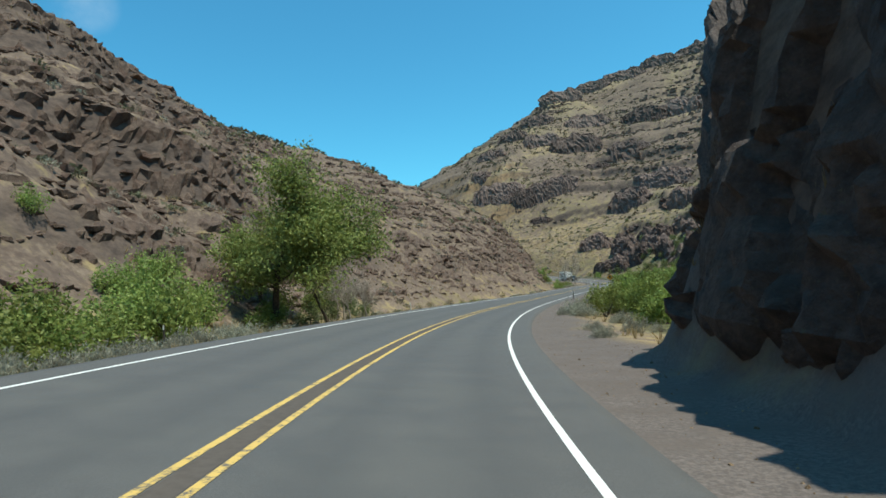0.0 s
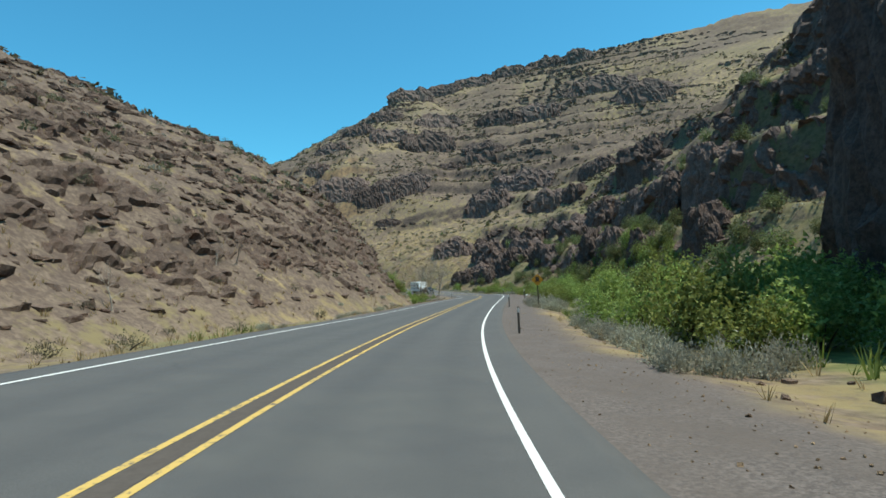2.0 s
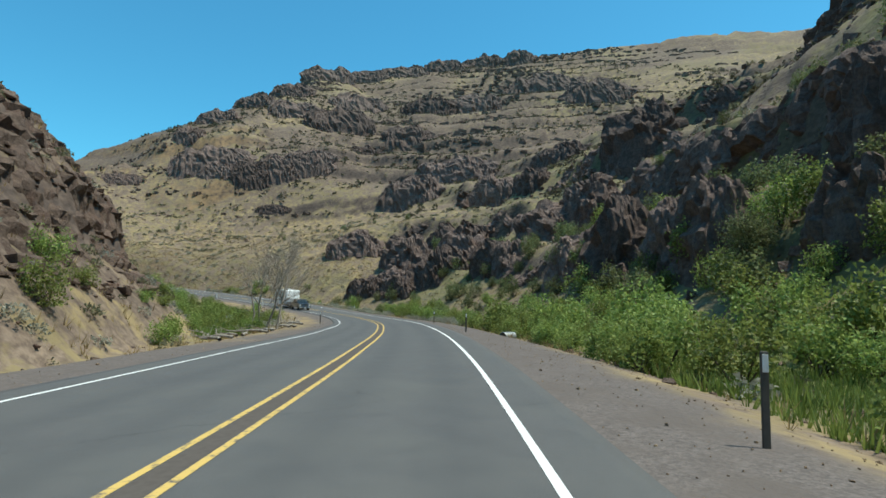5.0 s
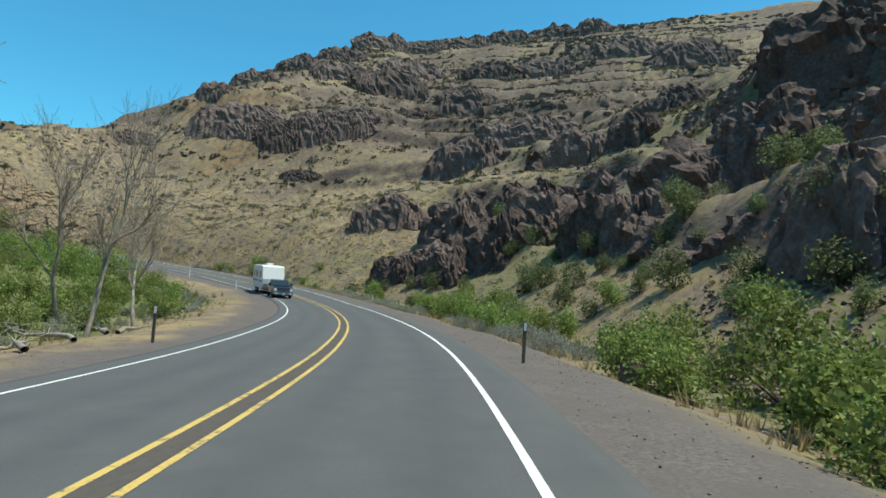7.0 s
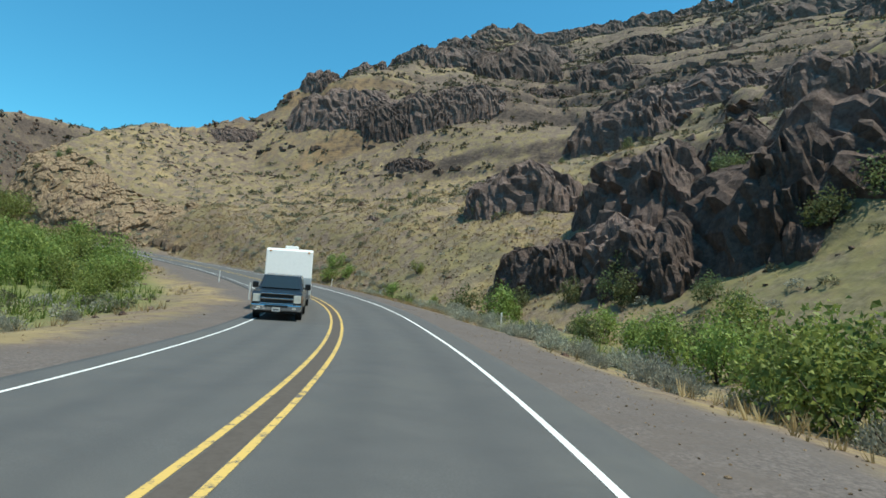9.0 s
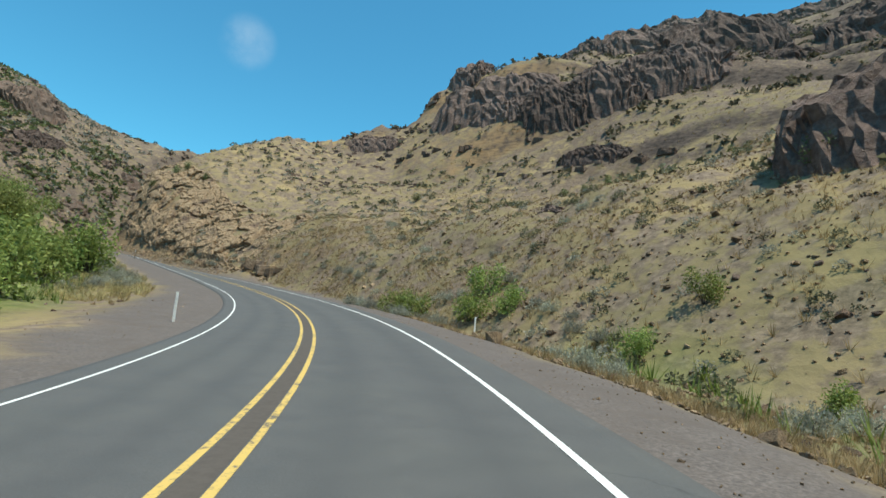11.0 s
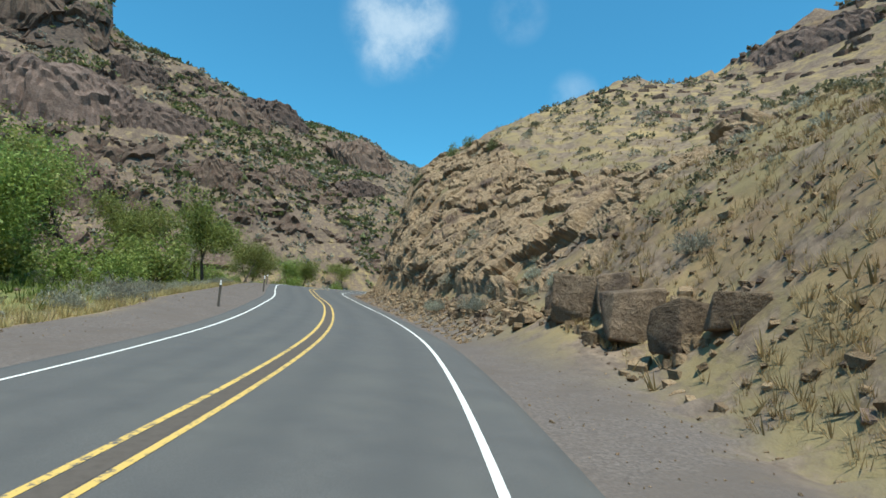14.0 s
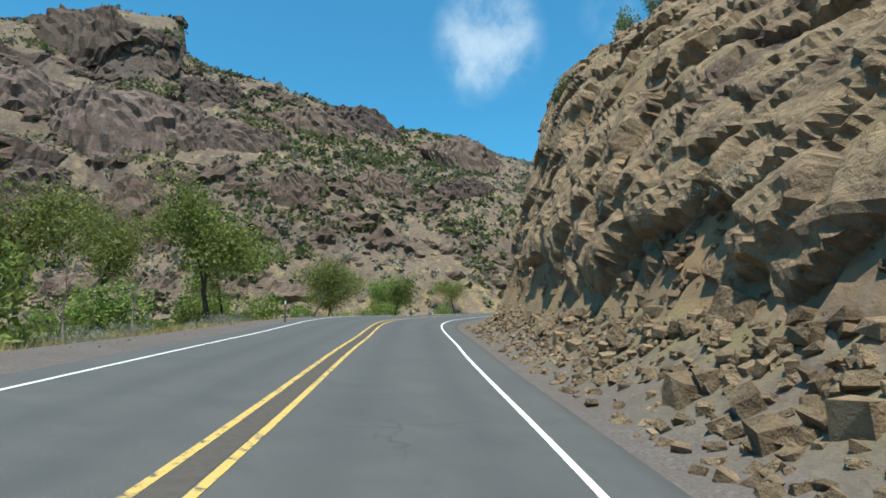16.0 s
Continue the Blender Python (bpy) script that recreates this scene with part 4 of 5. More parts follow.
for mine, leaf, name in ((close & half, SAGE, "sage"), (close & ~half, SCRUB, "brown-green scrub")):
    strewn("roadside_scrub", near_clumps, rng, p[mine], rng.uniform(0.5, 1.2, int(mine.sum())), 0.1, leaf, "small " + name + " clumps on the slopes by the road", "scrub")
p, half = p[~close], half[~close]
strewn("near_scrub", fine_clumps, rng, p[~half], rng.uniform(0.6, 1.7, int((~half).sum())), 0.1, SCRUB, "dull brown-green scrub on the near slopes", "scrub")
strewn("near_sage", fine_clumps, rng, p[half], rng.uniform(0.5, 1.3, int(half.sum())), 0.1, SAGE, "small pale sage clumps on the dry slopes", "scrub")
x, y = rng.uniform(-215, -90, 7000), rng.uniform(225, 430, 7000)
keep = (nearest(ROAD[::6], x, y)[1] < -24) & (vnoise(x / 17, y / 17, 93) > 0.4)
p = on_land(x[keep], y[keep])
strewn("wall_scrub", clumps, rng, p, rng.uniform(1.0, 3.0, len(p)), 0.1, BUSH_DARK, "olive shrubs crowding the foot of the canyon wall", "scrub")
x, y = rng.uniform(-225, -88, 6500), rng.uniform(235, 450, 6500)
keep = (nearest(ROAD[::6], x, y)[1] < -24) & (vnoise(x / 13, y / 13, 97) > 0.42)
p = on_land(x[keep], y[keep])
strewn("wall_sage", clumps, rng, p, rng.uniform(0.8, 2.2, len(p)), 0.1, SAGE, "grey sage dotted over the canyon wall", "scrub")
tufts = [tuft_shape(200 + k, 7, 0.75, 0.045) for k in range(5)]
x, y = slope_spots(rng, 44000, -45, 95, -5, 350, 11, 0.42, 7.8)
z, gravel, lush, warm, stony = land(x, y)
dry = (lush < 0.45) & (gravel < 0.5)
p = np.stack([x, y, z], 1)
strewn("dry_grass", tufts, rng, p[dry], rng.uniform(0.22, 0.62, int(dry.sum())), 0.1, DRY_GRASS, "straw-coloured dry grass tufts on verges and slopes", "grass")
x, y = slope_spots(rng, 60000, -70, 80, 10, 345, 9, 0.40, 8.6)
z, gravel, lush, warm, stony = land(x, y)
wet = (lush > 0.5) & (gravel < 0.4)
p = np.stack([x, y, z], 1)
strewn("green_grass", tufts, rng, p[wet], rng.uniform(0.35, 0.95, int(wet.sum())), 0.1, WET_GRASS, "fresh green grass in the valley bottom", "grass")

count = 4500
x, y = road_place(rng.uniform(203, 240, count), -rng.uniform(7.4, 25, count))
keep = (vnoise(x / 5, y / 5, 91) > 0.36) & (land(x, y)[2] > 0.35)
p = on_land(x[keep], y[keep])
strewn("tall_grass", [tuft_shape(230 + k, 12, 0.35, 0.03) for k in range(5)], rng, p, rng.uniform(0.6, 1.25, len(p)), 0.08, WET_GRASS, "tall fresh green grass by the creek", "grass")

count = 3600
x, y = road_place(rng.uniform(146, 206, count), rng.uniform(9.2, 18, count))
keep = vnoise(x / 5, y / 5, 94) > 0.34
p = on_land(x[keep], y[keep])
strewn("meadow_grass", [tuft_shape(245 + k, 10, 0.5, 0.035) for k in range(5)], rng, p, rng.uniform(0.3, 0.75, len(p)), 0.08, WET_GRASS, "lush green grass between road and bushes", "grass")
count = 24000
x, y = road_place(rng.uniform(300, 386, count), 8.4 + 40 * rng.uniform(0, 1, count) ** 1.5)
keep = vnoise(x / 4, y / 4, 92) > 0.38
p = on_land(x[keep], y[keep])
strewn("straw_grass", [tuft_shape(260 + k, 12, 0.7, 0.028) for k in range(5)], rng, p, rng.uniform(0.16, 0.46, len(p)), 0.12, DRY_GRASS, "bleached straw grass on the stony slope", "grass")

count = 5000
x, y = road_place(rng.uniform(335, 470, count), -rng.uniform(8.0, 13.5, count))
keep = vnoise(x / 4, y / 4, 98) > 0.36
p = on_land(x[keep], y[keep])
strewn("shoulder_grass", [tuft_shape(275 + k, 12, 0.6, 0.028) for k in range(5)], rng, p, rng.uniform(0.25, 0.6, len(p)), 0.1, DRY_GRASS, "pale straw grass along the creek shoulder", "grass")

# ---------------------------------------------------------------- trees
def planted(ob, x, y, turn=0.0, sink=0.05):
    ob.matrix_world = Matrix.Translation((x, y, ground_height(x, y) - sink)) @ Matrix.Rotation(turn, 4, "Z")
    return ob


planted(tree("cottonwood_tree", 3, 13.0, 0.30, 0.75, 34000, 0.24, TREE_LEAF, 0.6, "tall roadside tree with airy yellow-green crown", "tree", 3, 3), -12.3, 42.2)
planted(tree("cottonwood_tree", 8, 7.0, 0.14, 0.65, 5000, 0.17, TREE_LEAF, 0.5, "small half-bare tree beside the road", "tree", 3, 3), -9.0, 47.0)
planted(tree("cottonwood_tree", 21, 9.0, 0.20, 0.8, 13000, 0.24, TREE_LEAF, 0.6, "leafy side stem of a roadside tree, reaching low", "tree", 3, 3), -14.0, 44.5)
CREEK_TREES = [(-14, 291, 9, 14), (-22, 299, 11, 15), (-34, 306, 8, 16), (-46, 318, 12, 17), (-70, 335, 10, 18), (-3, 283, 8, 19), (-30, 296, 13, 20), (-58, 322, 9, 21),
               (8, 272, 8, 22), (-84, 352, 9, 23), (-76, 340, 8, 31), (-90, 372, 8, 32), (-66, 345, 7, 33), (-96, 350, 10, 35), (-62, 312, 12, 24), (-18, 283, 10, 26)]
creek = [tree("creek_tree", 91 + k, 10.0, 0.2, 0.6, 7000, 0.26, TREE_LEAF if k else BUSH_GREEN, 0.75, "green leafy tree along the creek", "tree", 2, 3) for k in range(3)]
for k, (x, y, tall, seed) in enumerate(CREEK_TREES):
    made = copy_thing(creek[k % 3], Matrix.Translation((x, y, ground_height(x, y) - 0.08)) @ Matrix.Rotation(seed * 1.3, 4, "Z") @ Matrix.Scale(tall / 10, 4))
    made.scale = (tall / 10,) * 3
    tagged(made, group="trees along the creek")
drop_pattern(creek)
SLOPE_TREES = [(62, 86, 6.0, 1), (57, 118, 4.5, 2), (66, 140, 5.0, 3), (75, 172, 5.0, 4), (38, 66, 5.0, 5)]
slope_tree = tree("slope_tree", 140, 5.0, 0.12, 0.6, 6000, 0.15, BUSH_DARK, 0.5, "small dark green tree below the cliffs", "tree", 3, 3)
for x, y, tall, seed in SLOPE_TREES:
    made = copy_thing(slope_tree, Matrix.Translation((x, y, ground_height(x, y) - 0.08)) @ Matrix.Rotation(seed * 1.7, 4, "Z") @ Matrix.Scale(tall / 5, 4))
    made.scale = (tall / 5,) * 3
    tagged(made, group="small trees below the cliffs")
drop_pattern([slope_tree])
DEAD_TREES = [(38.6, 160.5, 8.5, 1), (39.8, 162.6, 8.0, 2), (38.0, 164.0, 6.5, 3), (42.5, 178.5, 11.5, 4), (41.0, 181.0, 10.5, 5), (43.6, 182.5, 9.0, 6), (-0.9, 92.2, 3.4, 7), (3.6, 106.8, 3.2, 8),
              (5.2, 109.5, 2.6, 9), (-36, 312, 5.0, 10), (-28, 309, 4.5, 11), (-6.5, 52.0, 5.0, 12), (-7.6, 48.5, 5.5, 13), (-8.4, 51.0, 6.0, 14), (-7.4, 55.5, 4.5, 15), (-8.6, 58.5, 5.0, 16), (-9.6, 54.0, 6.5, 17)]
for x, y, tall, seed in DEAD_TREES:
    planted(tree("dead_tree", 300 + seed, tall, 0.05 + 0.006 * tall, 0.42, 0, 0, None, 0, "bare bleached dead tree standing by the road", "tree", 3 if tall > 8 or y < 60 else 2, 3, bark=DEAD_WOOD), x, y, seed * 0.9)


def fallen_branch(seed, length, x, y, turn):
    rng = np.random.default_rng(seed)
    path = [(k / 6 * length, rng.normal() * 0.08, 0.10 + 0.06 * math.sin(k), 0.085 * (1 - 0.8 * k / 6) + 0.01) for k in range(7)]
    twigs = [[(*path[k][:3], 0.02), (path[k][0] + 0.5, path[k][1] + rng.uniform(-0.6, 0.6), 0.3, 0.012), (path[k][0] + 1.1, path[k][1] + rng.uniform(-0.9, 0.9), 0.45, 0.005)] for k in (3, 4, 5)]
    root = new("fallen_branch")
    part("limb", numpy_mesh("limb", *tubes([path], 6), DEAD_WOOD), root)
    part("wood", numpy_mesh("wood", *tubes(twigs, 4), DEAD_WOOD), root)
    tagged(root, "grey fallen branch lying on the verge", "branch", "fallen branches")
    return planted(root, x, y, turn, 0.02)


for k in range(16):
    s = 209 + 2.3 * k + (k % 3)
    x, y = road_place(np.array([s]), np.array([-6.9 - 0.35 * (k % 4)]))
    fallen_branch(400 + k, 2.2 + 0.35 * (k % 5), float(x[0]), float(y[0]), 1.9 + 0.55 * math.sin(k * 2.1))


# ---------------------------------------------------------------- rocks
def foot_place(foot, where, depth):
    """The plan place at an index along a line of feet and a depth to its right."""
    p = np.array(foot, float)
    way = unit(np.diff(p, axis=0))
    way = np.vstack([way, way[-1:]])
    k = np.clip(where.astype(int), 0, len(p) - 2)
    t = (where - k)[:, None]
    at = p[k] * (1 - t) + p[k + 1] * t
    w = unit(way[k] * (1 - t) + way[np.minimum(k + 1, len(p) - 2)] * t)
    return at[:, 0] + w[:, 1] * depth, at[:, 1] - w[:, 0] * depth


rng = np.random.default_rng(21)
blocks = [rock_shape(500 + k, 1.0) for k in range(9)]
slabs = [rock_shape(520 + k, 0.55) for k in range(9)]

# the cut through the nose of rock: a jointed face, with single loose blocks in front
rock_cut = rock_sheet("rock_cut", RIGHT_FOOT, 16.3, 21.4, 1.0, 13, 0.18, [(3.4, 3.4, 3.6), (1.5, 1.5, 1.7), (0.6, 0.6, 0.6)], (0.90, 0.42, 0.12), ROCK_WARM, "broken tan basalt face of the road cut", 0.15, 900, lift=0.45, joint=0.22, ramp=2.4)
count = 330
x, y = foot_place(RIGHT_FOOT, rng.uniform(15.8, 20.9, count), 0.0 + 2.4 * rng.uniform(0, 1, count) ** 1.5)
z, slope, heading, out = face_of_slope(x, y, 0.5)
size = rng.uniform(0.6, 1.0, count) * rng.choice([0.25, 0.4, 0.65, 0.95], count, p=[0.4, 0.34, 0.19, 0.07])
block_meshes = [numpy_mesh("rock", v, f, ROCK_WARM, True) for v, f in blocks]
for k in range(290):
    ob = new("rock", block_meshes[int(rng.integers(len(block_meshes)))])
    ob.parent = rock_cut
    ob.matrix_world = Matrix.Translation((float(x[k]), float(y[k]), float(z[k] + 0.05 * size[k]))) @ Euler((rng.normal() * 0.25, rng.normal() * 0.25, heading[k] + rng.normal() * 0.6)).to_matrix().to_4x4() @ Matrix.Scale(float(size[k]), 4)

# ledges of the left-hand hill, in beds
count = 27000
x, y = foot_place(LEFT_FOOT, rng.uniform(1.6, 10.4, count), -rng.uniform(2.0, 58, count))
z, slope, heading, out = face_of_slope(x, y, 0.8)
bed = np.sin((z + 1.5 * fbm(x, y, 30, 3, 141)) * 1.9)
keep = (bed * 0.55 + fbm(x, y, 18, 3, 140) * 1.1 + 0.35 * rng.normal(size=count) > 0.12)
x, y, z, slope, heading = x[keep], y[keep], z[keep], slope[keep], heading[keep]
size = rng.uniform(0.35, 1.0, len(x)) * rng.choice([0.5, 0.9, 1.6], len(x), p=[0.5, 0.36, 0.14])
strewn("ledge_rocks", slabs, rng, np.stack([x, y, z - 0.06 * size], 1), size, 0.14, ROCK_BROWN, "broken brown basalt ledges and slabs on the hillside", "rock", (1.7, 1.3, 0.9), heading, True)

# dark crags above the right-hand verge, and the tall cliff close beside the road, its shade put into the rock colour
rock_sheet("crag_face", RIGHT_FOOT, 4.2, 13.1, 5, 78, 0.55, [(4.2, 4.2, 6.5), (1.8, 1.8, 2.6), (0.8, 0.8, 1.0)], (1.7, 0.8, 0.25), ROCK_DARK, "dark jointed basalt crags above the road", 1.55, 930, lift=0.4)
rock_sheet("cliff_face", RIGHT_FOOT, 1.4, 4.5, 0.2, 26, 0.33, [(2.6, 2.6, 5.5), (1.0, 1.0, 1.7)], (1.1, 0.45), ROCK_SHADED, "dark shaded jointed basalt cliff close beside the road", 0.7, 960, lift=0.2)
count = 9000
x, y = foot_place(RIGHT_FOOT, rng.uniform(4.6, 12.5, count), rng.uniform(4, 75, count))
z, slope, heading, out = face_of_slope(x, y, 1.2)
_, off = nearest(ROAD[::6], x, y)
keep = fbm(x, y, 20, 3, 150) * 0.9 + 0.45 * (slope - 1.0) + 0.2 * rng.normal(size=count) > 0.2
x, y, z, off = x[keep], y[keep], z[keep], off[keep]
size = rng.uniform(0.5, 1.0, len(x)) * rng.choice([0.4, 0.8, 1.3, 2.2], len(x), p=[0.45, 0.33, 0.17, 0.05]) * np.interp(np.abs(off), [10, 30], [0.4, 1.0])
strewn("cliff_rocks", blocks, rng, np.stack([x, y, z - 0.12 * size], 1), size, 0.25, ROCK_DARK, "dark broken basalt rocks below the crags", "rock", (1.1, 0.9, 0.9), None, True)

def crag(x, y, length, tall, seed, material, label, group, deep=0.0, column=1.7, bury=0.3, turn=None, relief=1.0):
    """A single crag: a steep jointed mass standing out of the slope, along the contour, with a broken crest."""
    e = max(3.0, 0.2 * length)
    gx, gy = (float(land([x + e * i], [y + e * j])[0][0] - land([x - e * i], [y - e * j])[0][0]) / (2 * e) for i, j in ((1, 0), (0, 1)))
    out = unit(np.array([-gx, -gy])) if turn is None else np.array([math.cos(turn), math.sin(turn)])
    side = np.array([-out[1], out[0]])
    deep = deep or 0.32 * tall + 0.16 * length
    unit_size = min(max(0.24 * tall, 0.5), 2.3)
    around = min(max(int((length + deep) * 2.6 / unit_size * 2.7), 36), 130)
    up = min(max(int(tall * 1.5 / unit_size * 2.9), 14), 46)
    a, b = np.meshgrid(np.linspace(0, 2 * math.pi, around, endpoint=False), np.linspace(-0.5, 0.5 * math.pi, up))
    a, b = a.ravel(), b.ravel()

    def soft(v, power):
        return np.sign(v) * np.abs(v) ** power

    flat = soft(np.cos(b), 0.5)
    lx, ly, lz = flat * soft(np.cos(a), 0.7), flat * soft(np.sin(a), 0.7), soft(np.sin(b), 0.75)
    crest = 0.55 + 0.75 * vnoise(lx * length / (5.5 * unit_size) + seed * 3.1, ly * 1.3 + 5.0, seed) - 0.28 * np.abs(lx) ** 2
    px, py = lx * length / 2 * (1 + 0.25 * (vnoise(lz * 3 + seed, ly * 2, seed + 3) - 0.5)), ly * deep * (1 - 0.22 * lz)
    foot = ground_height(x, y)
    wx, wy = side[0] * px + out[0] * py, side[1] * px + out[1] * py
    base = np.minimum(gx * wx + gy * wy, 0.4 * tall)
    rising = np.clip(lz, 0, 1)
    p = np.stack([x + wx, y + wy, foot + base * (1 - rising) - bury * tall * 0.6 + tall * np.where(lz > 0, lz * crest, lz * 1.2)], 1)
    normal = unit(np.stack([side[0] * lx / length * deep * 2 + out[0] * ly, side[1] * lx / length * deep * 2 + out[1] * ly, np.maximum(lz, 0) * 0.8], 1))
    bent = p + 0.4 * unit_size * np.stack([fbm(p[:, 0], p[:, 1] + p[:, 2], 3 * unit_size, 2, seed + 5), fbm(p[:, 1], p[:, 0] - p[:, 2], 3 * unit_size, 2, seed + 6), np.zeros(len(p))], 1)
    lift = unit_size * relief * (0.70 * fracture(bent, (unit_size, unit_size, unit_size * column), seed, 0.22) + 0.30 * fracture(bent, (unit_size * 0.42, unit_size * 0.42, unit_size * 0.42 * column), seed + 1, 0.2))
    p = p + normal * lift[:, None]
    k = np.arange(around)
    quads = [np.stack([r * around + k, r * around + (k + 1) % around, (r + 1) * around + (k + 1) % around, (r + 1) * around + k], 1) for r in range(up - 1)]
    ob = new("crag", numpy_mesh("crag", p, np.vstack(quads), material, True))
    return tagged(ob, label, "crag", group)


# single crags: plan place, length along the slope and height
RIDGE_CRAGS = [(45, 360, 34, 5.5), (57, 349, 18.4, 4.2), (85, 417, 31, 8.4), (106, 400, 39.1, 10.8), (133, 371, 29.9, 8.4), (165, 420, 34.5, 9),
               (188, 410, 46, 9.6), (246, 415, 55.2, 11.4), (243, 361, 41.4, 9.6), (80, 343, 20.7, 4.2), (109, 363, 17.2, 4.2), (128, 445, 39.1, 9.6)]
for k, (x, y, length, tall) in enumerate(RIDGE_CRAGS):
    crag(x, y, length, tall, 1100 + k, ROCK_DARK, "dark brown basalt cliff band high on the canyon ridge", "cliffs on the ridge", bury=0.45)
SKYLINE_CRAGS = [(34, 377, 16, 5), (48, 425, 24, 6), (68, 447, 26, 7), (91, 464, 28, 7), (126, 519, 40, 9), (166, 554, 40, 7), (199, 550, 44, 8), (235, 550, 40, 8), (267, 538, 40, 9), (291, 517, 30, 9)]
for k, (x, y, length, tall) in enumerate(SKYLINE_CRAGS):
    crag(x, y, length, tall, 1250 + k, ROCK_DARK, "jagged brown basalt knob on the ridge crest", "cliffs on the ridge", bury=0.35, column=1.2)
SLOPE_CRAGS = [(77, 267, 11, 5), (82, 241, 15, 7), (81, 223, 12, 6), (84, 218, 8, 5), (76, 234, 9, 4.5), (107, 301, 27, 7.2), (117, 258, 16.5, 5.8), (118, 242, 13.5, 5), (128, 307, 33, 5.8), (141, 260, 27, 5.8), (76, 262, 18, 5.8), (72, 240, 13.5, 3.6), (76, 228, 12, 4.3),
               (87, 222, 16.5, 6.5), (85, 204, 13.5, 5.8), (97, 205, 15, 7.9), (102, 200, 13.5, 6.5), (131, 301, 24, 6.5), (94, 238, 18, 5)]
for k, (x, y, length, tall) in enumerate(SLOPE_CRAGS):
    crag(x, y, length, tall, 1130 + k, ROCK_DARK, "dark columnar basalt crag on the dry slope", "crags above the road")
CLOSE_CRAGS = [(123, 207, 18.2, 9.9), (77, 137, 7.8, 4.3), (67, 134, 6.5, 3.7), (70, 146, 7.8, 5), (75, 162, 10.4, 6.2),
               (76, 172, 7.8, 5), (85, 200, 11.7, 5), (77, 129, 10.4, 5), (64, 116, 7.8, 4.3), (72, 152, 6.5, 4.3)]
for k, (x, y, length, tall) in enumerate(CLOSE_CRAGS):
    crag(x, y, length, tall, 1160 + k, ROCK_DARK, "dark upright basalt crag above the green verge", "crags above the road")
TOP_CRAGS = [(36, 362, 16.1, 2.8), (45, 354, 16.1, 3.2), (57, 347, 17.2, 4.2), (67, 345, 19.5, 4.7), (76, 342, 14.9, 4.2), (56, 281, 3.7, 0.8), (12, 368, 17.2, 1.9), (64, 330, 13.8, 1.9)]
for k, (x, y, length, tall) in enumerate(TOP_CRAGS):
    crag(x, y, length, tall, 1180 + k, ROCK_DARK, "dark brown ledge of basalt along the hilltop", "ledges on the hilltop", column=0.6)
WALL_CRAGS = [(-138, 301, 19.5, 7.2), (-127, 321, 13.8, 6.6), (-160, 300, 23, 8.4), (-190, 306, 44, 8), (-143, 343, 26.4, 4.8), (-125, 352, 14.9, 4.8), (-161, 340, 18.4, 4.8),
              (-151, 366, 24.1, 4.8), (-118, 397, 18.4, 3), (-123, 374, 16.1, 3), (-152, 320, 34.5, 7.8), (-143, 414, 27.6, 6), (-160, 385, 29.9, 6)]
for k, (x, y, length, tall) in enumerate(WALL_CRAGS):
    crag(x, y, length, tall, 1200 + k, (ROCK_DARK, ROCK_BROWN)[k % 2], "dark brown basalt crag on the canyon wall", "crags on the canyon wall", column=1.2)
# high cliff behind the bushes, its shaded face painted by the darker rock copy
crag(35.2, 59.5, 48, 33, 1240, ROCK_SHADED, "high dark shaded columnar basalt cliff behind the roadside bushes", "crags above the road", deep=6.0, column=2.6, bury=0.1, turn=2.71, relief=0.8)

# broken beds on the left-hand hill and on the far canyon wall
rock_sheet("hill_ledges", LEFT_FOOT, 2.0, 10.2, 2.5, 50, 0.48, [(2.4, 2.4, 0.9), (1.0, 1.0, 0.45)], (0.75, 0.36), ROCK_BROWN, "brown basalt beds breaking out of the hillside", 0.84, 980, -1, 0.15)
rock_sheet("canyon_wall", LEFT_FOOT, 12.6, 17.4, 6, 75, 0.95, [(6.0, 6.0, 5.0), (2.4, 2.4, 1.8)], (2.4, 0.9), ROCK_BROWN, "broken brown basalt beds of the far canyon wall", 1.4, 990, -1, 0.3)

# outcrops on the far slopes
count = 56000
x, y = rng.uniform(-240, 380, count), rng.uniform(200, 620, count)
z, slope, heading, out = face_of_slope(x, y, 2.5)
_, off = nearest(ROAD[::8], x, y)
bed = np.sin((z + 5 * fbm(x, y, 80, 3, 161)) * 0.55)
keep = (np.abs(off) > 32) & (bed * 0.45 + fbm(x, y, 50, 4, 160) * 1.2 + 0.35 * (slope - 0.7) + 0.15 * rng.normal(size=count) > 0.42)
x, y, z, slope, heading = x[keep], y[keep], z[keep], slope[keep], heading[keep]
size = rng.uniform(0.8, 3.0, len(x)) * (0.6 + 0.4 * np.clip(slope, 0, 1.5)) * np.interp(np.abs(off[keep]), [30, 160], [0.35, 1.0])
strewn("outcrop_rocks", blocks, rng, np.stack([x, y, z - 0.12 * size], 1), size, 0.1, ROCK_BROWN, "brown basalt outcrops on the far canyon walls", "rock", (1.7, 1.2, 0.9), heading, True)

